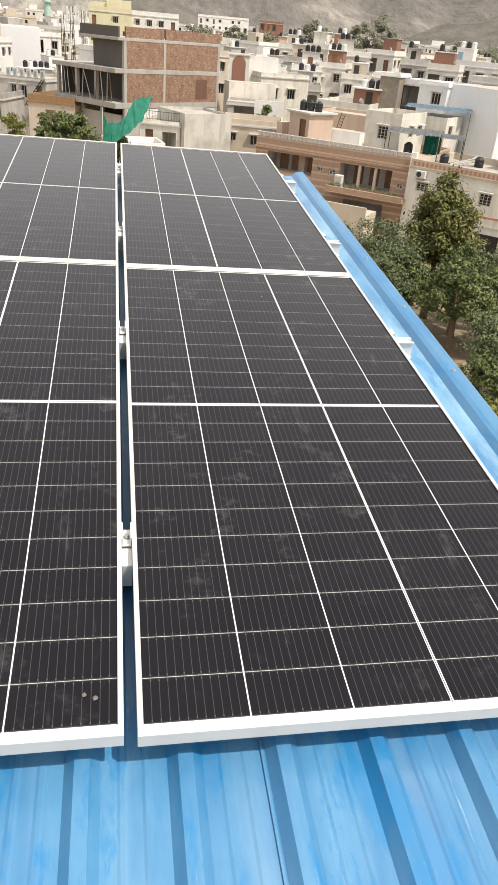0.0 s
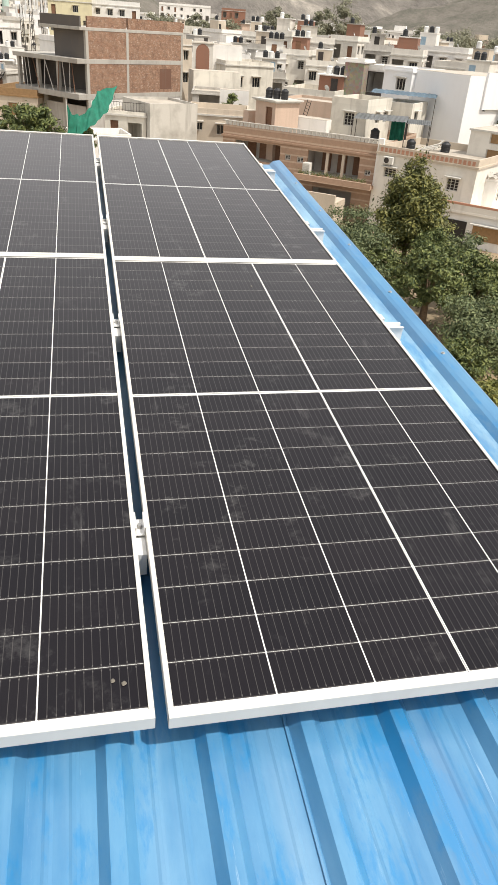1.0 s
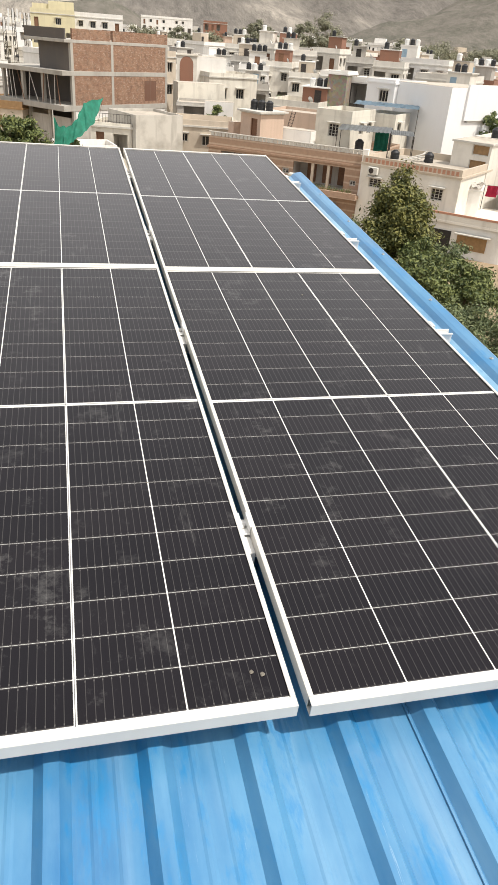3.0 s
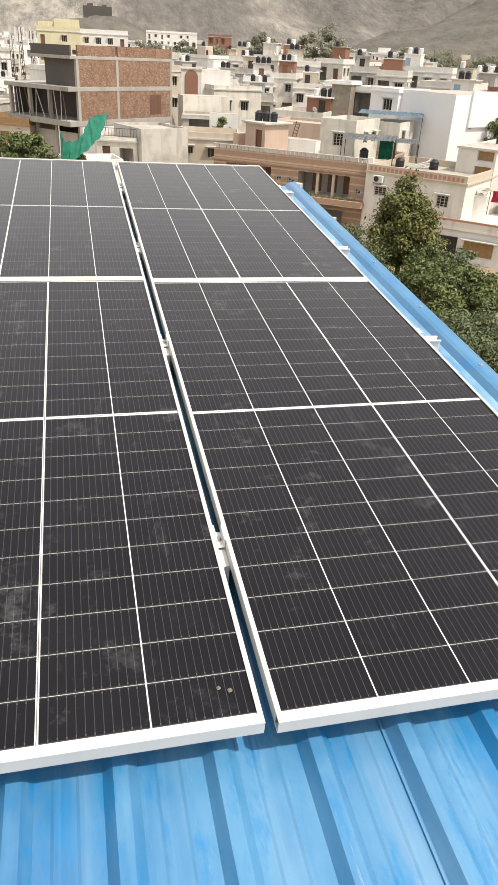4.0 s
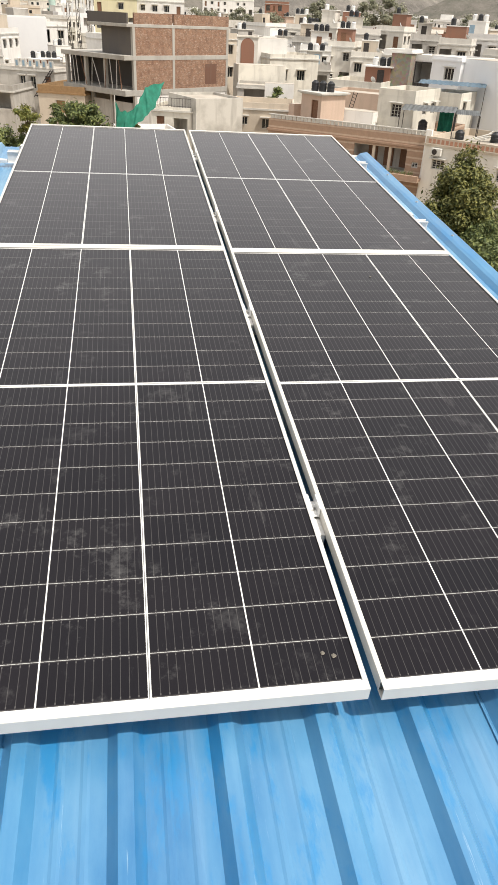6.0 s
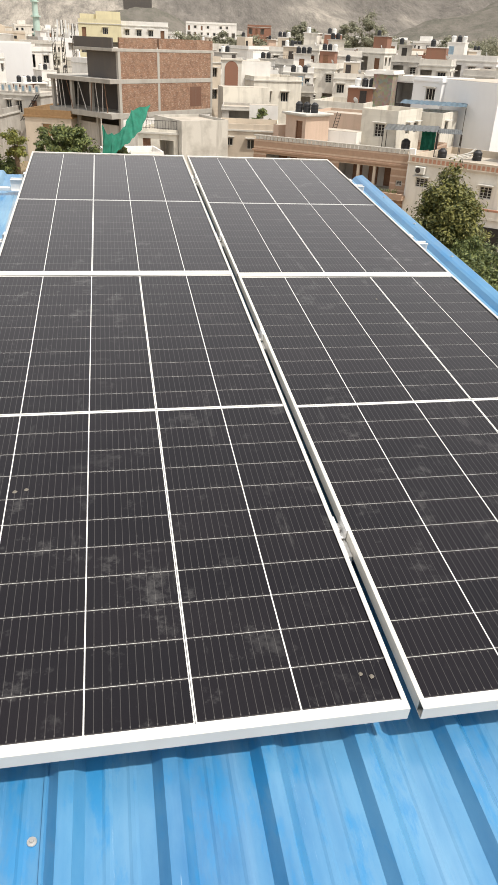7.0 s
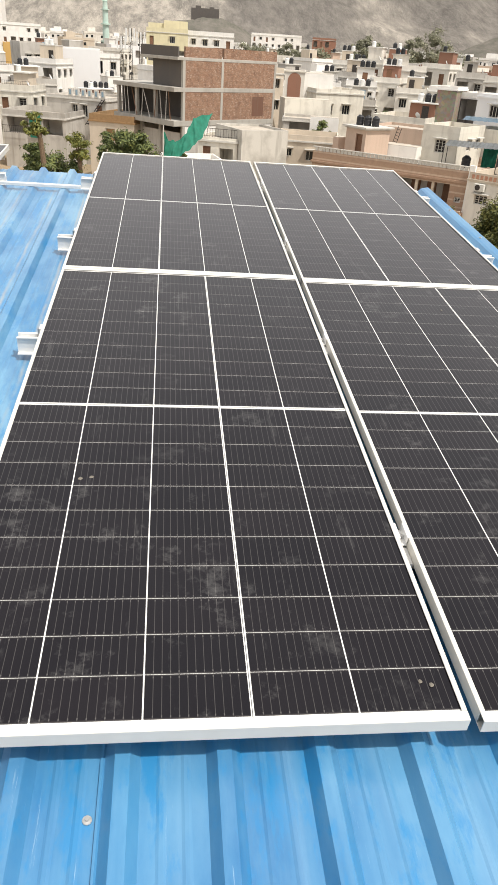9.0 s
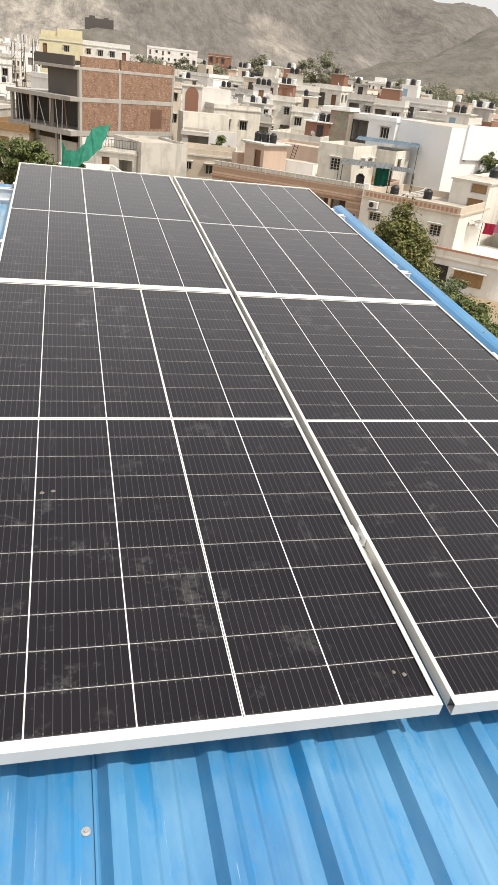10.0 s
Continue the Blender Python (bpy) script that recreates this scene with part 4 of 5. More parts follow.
for k in range(11):
    trough = tagged(new("planter"), "clay trough of leafy plants on a balcony edge", "planter", "planters on the balcony")
    trough.matrix_basis = brown.matrix_basis @ pose(8.9 + 0.62 * k, -1.40, 3.5)
    part("trough", soften(boxes((0, 0.5, 0, 0.24, 0, 0.24)), 0.02), M_TERRA, trough)
    grow = np.random.default_rng(500 + k)
    bm = bmesh.new()
    for q in range(90):
        p = Vector((grow.uniform(0.0, 0.5), grow.normal(0.12, 0.10), 0.24 + abs(grow.normal(0.14, 0.13))))
        u, v = Vector(grow.normal(size=3)).normalized() * 0.09, Vector(grow.normal(size=3)).normalized() * 0.05
        bm.faces.new([bm.verts.new(p + d) for d in (-u, v, u)])
    tagged(part("leaves", bm, M_LEAF, trough), kind="stuff")
ac1 = tagged(new("window_air_cooler"), "white louvred air cooler box on the balcony", "air cooler")
ac1.matrix_basis = brown.matrix_basis @ pose(9.05, -0.75, 3.5)
bm = soften(boxes((0, 0.75, 0, 0.6, 0, 1.15)), 0.03)
part("casing", bm, M_AC, ac1)
for k in range(7):
    part("slat", boxes((0.06, 0.69, -0.022, -0.003, 0.10 + 0.14 * k, 0.18 + 0.14 * k)), M_TRIM, ac1)
hut = house(17.0, 74.6, -61.3, 2.9, 3.2, -5.08, [("f", 1.5, 2.45, -7.40, -5.62, "d")], M_PINKW, "salmon stair room with a brown door and overhanging slab", 0.0, True)
part("slab", boxes((-0.3, 3.2, -0.35, 3.5, -5.08 - GROUND, -4.94 - GROUND)), M_TRIM, hut)
for k in range(3):
    water_tank(*at(hut, 0.75 + 0.75 * k, 1.0 + 0.35 * k, -4.94), s=0.86)
chim = house(16.1, 76.2, -61.3, 0.8, 1.2, -6.3, [], M_PINKW, "small salmon plastered duct on a terrace", 0.0, False, name="duct")
pink = house(21.5, 82.5, -38.0, 6.5, 6.0, -5.45, [], M_PINKW, "house with a plain salmon terrace wall", 0.3, False)
lowwall = house(20.5, 74.4, -38.0, 4.0, 2.0, -6.5, [], M_WHITE, "low white plastered wall on a terrace", 0.0, False, name="terrace_wall")
ladder = tagged(new("ladder"), "dark iron ladder leaning on a terrace wall", "ladder")
ladder.matrix_basis = pose(22.9, 78.6, -7.5, 0, 14, -38)
for u in (0.0, 0.42):
    part("stile", boxes((u, u + 0.05, 0, 0.05, 0, 2.4)), M_IRON, ladder)
for k in range(7):
    part("rung", boxes((0.05, 0.42, 0.01, 0.04, 0.25 + 0.31 * k, 0.29 + 0.31 * k)), M_IRON, ladder)
water_tank(21.9, 77.6, -7.5, s=0.7)
old = house(24.41, 73.19, -44.6, 3.9, 6.0, -4.36, [("f", 1.50, 2.60, -6.83, -5.61, "g"), ("r", 2.2, 3.2, -6.6, -5.6, "g"), ("r", 4.2, 5.2, -6.6, -5.6, "g")], M_OLD, "old cream house streaked black below its parapet", 0.55, False)
cream = house(30.85, 76.16, -42.0, 3.4, 5.0, -4.73, [("r", 1.0, 2.0, -6.6, -5.6, "w")], M_OLD, "cream house with flaking paint and a flat roof", 0.4, False)
cz = -8.3
canopy("tin_canopy", "grey tin canopy on thin iron poles over a terrace", ((24.84, 67.75), (29.64, 66.36), (26.2, 70.4)), -5.75, M_TIN, base=cz)
canopy("tin_canopy", "small bent grey tin canopy on a terrace", ((30.0, 66.9), (32.0, 66.0), (30.7, 68.6)), -5.9, M_TIN, base=cz)
canopy("tin_awning", "blue grey tin awning along a white house", ((30.5, 79.0), (36.6, 75.6), (31.6, 81.0)), -4.25, M_TINB, base=-8.0)
sheet = tagged(new("green_screen"), "green cloth screen hung below a tin canopy", "screen")
bm = bmesh.new()
rows = [[bm.verts.new((28.75 + 1.3 * i / 14, 67.8 - 0.3 * i / 14 + 0.05 * math.sin(i * 1.3), -5.75 - 1.75 * j / 5)) for i in range(15)] for j in range(6)]
for j in range(5):
    for i in range(14):
        bm.faces.new((rows[j][i], rows[j][i + 1], rows[j + 1][i + 1], rows[j + 1][i]))
bmesh.ops.solidify(bm, geom=bm.faces[:], thickness=0.02)
part("cloth", bm, M_GREEN, sheet)
for x, y, z in ((27.3, 67.9, -7.6), (33.2, 64.6, -8.1), (30.4, 66.2, -8.2)):
    water_tank(x, y, z, s=1.0)
for k in range(5):
    junk = tagged(new("timber"), "pale loose timber lying on a roof terrace", "timber", "loose timber")
    bm = bmesh.new()
    rod(bm, (30.6 + 0.5 * k, 65.4 - 0.2 * k, -8.0 + 0.25 * (k % 2)), (32.6 + 0.3 * k, 64.6 + 0.3 * k, -7.4 + 0.2 * (k % 3)), 0.06)
    part("beam", bm, M_TRIM, junk)

# ---- the white building and its neighbours ----
white = house(35.88, 80.94, -66.0, 7.9, 10.0, -1.69, [("r", 3.0, 3.5, -5.2, -4.5, "w")], M_SHADE, "tall plain white house with a blank side", 0.15, False)
part("upper_block", boxes((7.9, 8.15, 2.6, 8.6, -5.0 - GROUND, -1.5 - GROUND)), M_SHADE, white)
wing = house(33.6, 83.6, -60.3, 3.9, 6.0, -1.77, [("f", 1.83, 3.11, -4.03, -2.80, "w")], M_SHADE, "white wing with one dark window", 0.3, True, trim=M_SHADE)
yard = house(30.0, 84.5, -52.0, 8.0, 2.0, -5.0, [], M_WHITE, "low white terrace wall beside a taller house", 0.0, False, name="terrace_wall")
stone = house(31.64, 91.73, -35.1, 2.4, 5.0, -1.54, [("l", 2.0, 3.4, -4.6, -2.3, "d")], M_STONE, "narrow house front clad in rough stone", 0.3, True, trim=M_WHITE)
sign = house(34.6, 92.6, -43.3, 3.2, 6.0, -2.05, [("f", 0.55, 2.60, -5.10, -2.92, "b"), ("f", 0.6, 2.6, -8.4, -6.0, "b")], M_DARKC, "grey house with deep balconies and a painted fascia", 0.6, True, trim=M_WHITE)
for u, ww in ((0.55, 0.45), (1.15, 0.25), (1.55, 0.5), (2.2, 0.3)):
    part("fascia_mark", boxes((u, u + ww, -0.16, -0.135, -2.62 - GROUND, -2.32 - GROUND)), M_WHITE, sign)
creamR = house(26.05, 63.39, -47.9, 9.4, 9.0, -7.33, [("f", 0.86, 2.03, -9.95, -9.10, "g"), ("f", 6.91, 8.04, -10.10, -9.05, "g")], M_CREAM, "cream house with a latticed terrace parapet", 0.62, True, trim=M_TANR)
for k in range(22):
    part("lattice_block", boxes((0.25 + 0.41 * k, 0.51 + 0.41 * k, -0.022, -0.003, -7.85 - GROUND, -7.50 - GROUND)), M_TERRA, creamR)
ac2 = tagged(new("air_conditioner"), "white outdoor air conditioner unit on a cream wall", "air conditioner")
ac2.matrix_basis = creamR.matrix_basis @ pose(0.78, -0.42, -8.80 - GROUND)
part("casing", soften(boxes((0, 0.95, 0, 0.36, 0, 0.62)), 0.03), M_AC, ac2)
fan = bmesh.new()
drum(fan, 0, 0, 0, 0.02, 0.24, 0.24, 20)
part("fan_grille", fan, M_IRON, ac2).matrix_basis = pose(0.36, -0.004, 0.32, 90)
part("bracket", boxes((0.10, 0.15, 0, 0.41, -0.05, -0.002), (0.80, 0.85, 0, 0.41, -0.05, -0.002)), M_IRON, ac2)
rub = house(32.9, 59.3, -34.0, 2.8, 3.0, -9.05, [("r", 0.4, 1.1, -11.0, -9.5, "d"), ("r", 1.7, 2.2, -10.2, -9.6, "w")], M_WHITE, "small white roof hut with broken slabs on top", 0.1, True, trim=M_WHITE)
rng = np.random.default_rng(9)
for k in range(46):
    u, v = rng.uniform(-0.2, 2.8), rng.uniform(-0.2, 2.9)
    s = rng.uniform(0.10, 0.34)
    chip = tagged(new("rubble"), "broken pale plaster slab in a heap", "rubble", "heap of rubble on a hut")
    chip.matrix_basis = rub.matrix_basis @ pose(u, v, -8.98 - GROUND + rng.uniform(0, 0.26), *rng.uniform(-28, 28, 2), rng.uniform(0, 180))
    part("chip", boxes((-s, s, -s * 0.7, s * 0.7, -0.03, 0.03)), M_RUBBLE, chip)
panelh = house(34.9, 63.6, -50.0, 3.7, 6.0, -5.55, [("f", 1.9, 3.5, -6.75, -5.85, "k"), ("f", 1.8, 3.4, -8.05, -7.2, "k"), ("l", 4.6, 5.1, -7.6, -6.7, "w")], M_CREAM, "cream stair tower with two terracotta panels", 0.15, True, trim=M_TRIM)
backr = house(38.6, 66.5, -48.0, 7.0, 6.0, -5.6, [("f", 2.0, 3.2, -8.2, -6.9, "w")], M_CREAM, "cream house with a flat grey roof", 0.3, True)
water_tank(40.6, 66.0, -5.9, s=1.1)
side = house(39.6, 60.0, -48.0, 6.0, 7.0, -7.4, [("f", 0.3, 5.0, -10.4, -8.3, "b")], M_CREAM, "cream house with a shaded open veranda", 0.25, True)
# rounded terrace house
rnd = tagged(new("house"), "cream corner house with a rounded terrace and terracotta rail", "house")
rnd.matrix_basis = pose(30.2, 57.7, GROUND, 0, 0, -44.7)


def rounded(inset, z0, z1, ring=0.0):
    """The plan of the corner house, as a solid or as a thin ring."""
    def plan(e):
        pts = [(e, 9.0), (e, e)]
        r, cx, cy = 3.2 - e, 6.4, 3.2
        pts += [(cx + r * math.sin(a), cy - r * math.cos(a)) for a in np.linspace(0, math.pi / 2, 14)]
        return pts + [(9.6 - e, 9.0)]
    bm = bmesh.new()
    o = plan(inset)
    if not ring:
        a, b = [bm.verts.new((*p, z0)) for p in o], [bm.verts.new((*p, z1)) for p in o]
        bm.faces.new(b)
        for i in range(len(o)):
            j = (i + 1) % len(o)
            bm.faces.new((a[i], a[j], b[j], b[i]))
    else:
        q = plan(inset + ring)
        v = [[bm.verts.new((*p, z)) for p in pts] for pts, z in ((o, z0), (o, z1), (q, z1), (q, z0))]
        for i in range(len(o) - 1):
            for k in range(4):
                bm.faces.new((v[k][i], v[k][i + 1], v[(k + 1) % 4][i + 1], v[(k + 1) % 4][i]))
    return bm


part("wall", rounded(0.25, 0, 2.75), M_WHITE, rnd)
part("terrace_slab", rounded(0.0, 2.75, 2.95), M_CREAM, rnd)
part("parapet", rounded(0.02, 2.95, 3.45, 0.12), M_CREAM, rnd)
part("terrace_rail", rounded(0.0, 3.45, 3.62, 0.16), M_TERRA, rnd, "terracotta terrace rail")
# flat dark sheet for the shaded garage interior
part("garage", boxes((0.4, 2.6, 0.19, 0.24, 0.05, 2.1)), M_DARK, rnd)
part("board", boxes((3.2, 5.8, 0.17, 0.235, 0.75, 1.95)), M_BOARD, rnd, "brown board over a window")
part("sunshade", boxes((3.0, 6.1, -0.35, 0.24, 2.05, 2.13)), M_TRIM, rnd)
for v in (3.6, 5.2, 7.0):
    part("window", boxes((9.36, 9.42, v, v + 0.9, 0.95, 1.9)), M_PANE, rnd)
line = tagged(new("washing_line"), "washing line with red, pink and yellow clothes", "laundry")
p0, p1 = Vector((35.9, 58.3, -8.75)), Vector((39.4, 55.6, -8.65))
bm = bmesh.new()
rod(bm, p0, p1, 0.015)
part("line", bm, M_IRON, line)
for q in (p0, p1):
    bm = bmesh.new()
    rod(bm, (q.x, q.y, -10.9), q, 0.03)
    part("post", bm, M_IRON, line)
for f, wd, hh, mt in ((0.05, 0.9, 0.95, M_RED), (0.24, 0.5, 0.7, M_PINK), (0.38, 0.9, 1.0, M_RED), (0.62, 0.4, 0.6, M_YELLOW), (0.75, 0.5, 0.8, M_CLOTHW)):
    a = p0.lerp(p1, f)
    d = (p1 - p0).normalized()
    bm = bmesh.new()
    rows = [[bm.verts.new(a + d * wd * i / 6 + Vector((0.06 * math.sin(i * 2.1 + j), 0.06 * math.cos(i * 1.7), -hh * j / 4))) for i in range(7)] for j in range(5)]
    for j in range(4):
        for i in range(6):
            bm.faces.new((rows[j][i], rows[j][i + 1], rows[j + 1][i + 1], rows[j + 1][i]))
    bmesh.ops.solidify(bm, geom=bm.faces[:], thickness=0.015)
    part("cloth", bm, mt, line)

# ---- houses on the left ----
wl = house(-33.09, 85.13, 42.4, 11.8, 10.0, -4.26, [("f", 2.04, 4.21, -8.87, -6.16, "w"), ("f", 5.56, 6.75, -9.52, -7.31, "w"), ("f", 9.6, 10.4, -8.9, -6.6, "d"), ("f", 10.9, 11.5, -8.66, -6.05, "d")], M_WHITE, "white two-storey house with a broad roof slab and balconies", 1.3, True, trim=M_WHITE)
part("porch_block", boxes((4.4, 7.4, -1.6, -0.004, -7.25 - GROUND, -4.35 - GROUND)), M_WHITE, wl)
part("roof_canopy", boxes((8.0, 13.6, -3.0, -0.004, -5.2 - GROUND, -4.0 - GROUND)), M_WHITE, wl)
part("canopy_post", boxes((13.0, 13.35, -2.7, -2.35, -9.3 - GROUND, -5.2 - GROUND)), M_WHITE, wl)
part("balcony", boxes((0.1, 4.4, -1.5, -0.004, -9.75 - GROUND, -9.55 - GROUND), (0.1, 4.4, -1.5, -1.38, -9.55 - GROUND, -9.0 - GROUND), (7.6, 13.6, -3.0, -0.004, -9.75 - GROUND, -9.35 - GROUND), (7.6, 13.6, -3.0, -2.86, -9.35 - GROUND, -8.6 - GROUND), (13.46, 13.6, -2.86, -0.004, -9.35 - GROUND, -8.6 - GROUND)), M_WHITE, wl)
part("red_awning", boxes((7.7, 11.0, -3.6, -3.01, -10.4 - GROUND, -9.9 - GROUND)), M_TERRA, wl, "red tiled awning")
for k in range(9):
    part("stair_tread", boxes((7.9 + 0.03 * k, 8.6 + 0.03 * k, -1.0 - 0.02 * k, -0.7 - 0.02 * k, -8.3 - GROUND + 0.34 * k, -8.24 - GROUND + 0.34 * k)), M_WOOD, wl)
part("stair_stringer", boxes((7.86, 7.92, -1.2, -0.6, -9.3 - GROUND, -5.3 - GROUND), (8.84, 8.90, -1.2, -0.6, -9.3 - GROUND, -5.3 - GROUND)), M_BRICKR, wl)
for k, mt in enumerate((M_DARK, M_RED, M_CLOTHW, M_IRON, M_CLOTHW)):
    cloth = tagged(new("washing"), "washing hung over a balcony rail", "laundry", "washing on a balcony")
    cloth.matrix_basis = wl.matrix_basis @ pose(0.5 + 0.75 * k, -1.56, -9.0 - GROUND)
    part("cloth", soften(boxes((0, 0.5 + 0.1 * (k % 2), -0.02, 0.03, -0.55, 0.06)), 0.008), mt, cloth)
for u, v in ((3.4, 3.0), (4.3, 3.4), (11.0, 4.0)):
    water_tank(*at(wl, u, v, -5.56), white=u > 10)
house(-37.4, 80.4, 41.0, 5.2, 8.0, -5.92, [("f", 1.0, 2.2, -9.6, -8.2, "w"), ("r", 0.8, 2.0, -9.0, -7.8, "w")], M_WHITE, "white house with a stained side wall", 0.6)
cast = house(-17.2, 107.9, -25.0, 9.0, 8.0, -5.9, [("f", 3.9, 4.7, -8.6, -6.9, "w"), ("f", 5.4, 6.2, -8.4, -6.9, "w"), ("f", 7.6, 8.4, -8.9, -6.8, "d")], M_GREYW, "grey house with a castellated parapet and blue panels", 0.3, True)
for k in range(6):
    u = 3.4 + 0.98 * k
    part("merlon", boxes((u, u + 0.62, -0.04, 0.16, -5.9 - GROUND, -5.0 - GROUND)), M_TRIM, cast)
    part("blue_panel", boxes((u + 0.16, u + 0.46, -0.062, -0.043, -5.75 - GROUND, -5.15 - GROUND)), M_TINB, cast)
bm = bmesh.new()
for q in (0.0, 0.7):
    rod(bm, (6.6, -1.4 + q, -9.2 - GROUND), (9.0, -0.9 + q, -6.0 - GROUND), 0.05)
for k in range(10):
    f = (k + 0.5) / 10
    box(bm, 6.5 + 2.4 * f, 6.8 + 2.4 * f, -1.4 + 0.5 * f, -0.7 + 0.5 * f, -9.2 - GROUND + 3.2 * f, -9.14 - GROUND + 3.2 * f)
part("iron_stair", bm, M_IRON, cast)
bal = house(-21.9, 100.9, -14.4, 8.4, 8.0, -7.50, [("f", 0.6, 3.4, -10.2, -8.0, "b"), ("f", 5.4, 8.0, -10.2, -8.0, "b")], M_GREYW, "grey house with railed balconies and a flat roof", 0.7, True)
rail_run(bal, 0.1, 3.6, -0.5, -10.2 - GROUND, -9.3 - GROUND, 14)
cl = tagged(new("green_screen"), "long green cloth hung down a balcony", "screen")
cl.matrix_basis = bal.matrix_basis @ pose(3.75, -0.35, -7.7 - GROUND)
part("cloth", soften(boxes((0, 1.5, -0.02, 0.02, -2.9, 0)), 0.008), M_GREEN, cl)
house(-9.9, 90.4, -20.3, 5.6, 8.0, -6.57, [("f", 2.0, 3.2, -9.4, -8.0, "k")], M_TANR, "tan house with a plain wall and brown fascia", 0.7, True, trim=M_BOARD)
wb = house(-20.18, 147.80, 6.2, 6.9, 10, -0.81, [], M_SHADE, "tall blank white house wall", 0.2, False)
house(-22.6, 146.0, 20.0, 2.5, 10, -0.70, [], M_BRICKR, "narrow house wall of dark red brick", 0.2, False)
house(-26.6, 143.5, 20.0, 4.2, 10, -0.30, [("f", 1.0, 1.9, -3.6, -2.2, "w"), ("f", 2.5, 3.4, -3.6, -2.2, "w")], M_GREYW, "bare cement house with an iron frame", 0.2, False)
house(-64.6, 178.0, 25.0, 22.0, 12, -1.65, auto_holes(random.Random(3), 22, 12, -1.65, 0.8, 2, "f"), M_WHITE, "long white house with a flat roof", 0.8)
house(-80.2, 214.8, 18.6, 16.0, 12, 1.70, auto_holes(random.Random(4), 16, 12, 1.7, 0.8, 2, "f"), M_CREAM, "pale long house with an upper terrace", 0.8)
house(-45.4, 115.7, 36.3, 15.7, 4.0, -4.87, [], M_BRICKR, "long low brick parapet of a roof terrace", 0.0, False, name="terrace_wall")
house(-45.9, 131.5, 18.2, 3.5, 3.0, -3.29, [], M_BRICKR, "small brick roof room", 0.0, False, name="roof_room")
house(-33.9, 165.8, 10.8, 3.3, 6, -0.78, [], M_OCHRE, "narrow ochre painted house front", 0.2, False)
house(-32.1, 130.4, 12.5, 5.2, 8, -4.31, [("f", 0.8, 1.8, -6.6, -5.4, "w")], M_OLD, "tan weathered house with a thick roof edge", 0.5)
house(-62.4, 292.6, 10.3, 16.5, 10, 3.97, auto_holes(random.Random(6), 16.5, 10, 3.97, 0.8, 3, "f"), M_WHITE, "white four-storey house far off", 0.8)
house(-72.8, 269.6, 13.4, 15.0, 10, 3.53, auto_holes(random.Random(7), 15, 10, 3.5, 0.8, 3, "f"), M_GREYW, "grey unplastered four-storey house", 0.8)
ye = house(-5.98, 189.0, 0.2, 9.6, 10, 3.9, auto_holes(random.Random(8), 9.6, 10, 3.9, 0.9, 3, "f", 2.2), M_YELL, "pale yellow house with a stepped top", 0.9)
part("top_room", boxes((4.0, 9.6, 3, 9, 3.0 - GROUND, 5.5 - GROUND), (0.4, 4.0, 4, 9, 3.0 - GROUND, 4.9 - GROUND)), M_YELL, ye)
house(3.73, 194.0, -2.9, 11.0, 10, 3.82, auto_holes(random.Random(9), 11, 10, 3.8, 0.9, 3, "f", 2.4), M_WHITE, "white house with tall windows", 0.9)
house(41.3, 417.0, -7.1, 26.0, 14, 7.87, auto_holes(random.Random(10), 26, 14, 7.9, 0.9, 4, "f", 3.0), M_WHITE, "long white block of several storeys", 0.9)
house(66.0, 374.9, -9.3, 11.0, 10, 7.0, auto_holes(random.Random(11), 11, 10, 7, 0.9, 4, "f"), M_BRICKR, "dark red block of several storeys", 0.9)
ar = house(15.94, 112.9, -8.6, 2.9, 6.0, -1.3, [], M_CREAM, "cream stair tower with a tall arched brick niche", 0.15, True, trim=M_OLD)
bm = boxes((0.5, 2.4, -0.06, -0.004, -5.2 - GROUND, -2.6 - GROUND))
bm.faces.new([bm.verts.new((1.45 + 0.95 * math.cos(a), -0.06, -2.6 - GROUND + 0.95 * math.sin(a))) for a in np.linspace(0, math.pi, 15)])
part("arched_niche", bm, M_BRICKR, ar)
house(18.9, 113.0, -8.6, 4.2, 5.0, -1.6, [], M_WHITE, "plain white wall of a stair tower", 0.0, False)
house(14.03, 98.0, 4.3, 6.2, 3.0, -4.22, [], M_OLD, "weathered white parapet wall", 0.0, False, name="terrace_wall")
house(13.1, 92.1, -9.4, 5.4, 6.0, -5.96, [("f", 0.8, 4.6, -8.6, -6.4, "b")], M_GREYW, "grey house with an open car porch", 0.3)
house(20.1, 109.2, 10.1, 7.4, 8, -3.35, [("f", 1.72, 2.71, -6.69, -5.25, "w"), ("f", 4.2, 5.4, -6.6, -5.3, "w")], M_OLD, "weathered grey house with a flat roof", 0.5)
house(15.98, 89.6, -11.1, 3.4, 1.5, -5.55, [], M_WHITE, "low white latticed parapet wall", 0.0, False, name="terrace_wall")

# ---- the tall flats ----
flats = tagged(new("apartment_tower"), "tall cream and grey apartment tower with rows of windows", "apartment building")
flats.matrix_basis = pose(-122.5, 401.0, GROUND, 0, 0, 5)
part("wall", boxes((0, 14, 0, 18, 0, 62)), M_GREYW, flats)
part("wall", boxes((14.004, 42, -1.5, 18, 0, 66)), M_WHITE, flats)
part("brown_bay", boxes((20, 27, -1.62, -1.504, 24, 66), (33, 36, -1.62, -1.504, 24, 66)), M_TANR, flats)
pane_me = mesh_of("window", boxes((0, 1.5, -0.08, 0.0, 0, 1.5)), M_PANE)
bay_me = mesh_of("balcony", boxes((0, 2.6, -1.0, 0.0, 0, 1.0)), M_WHITE)
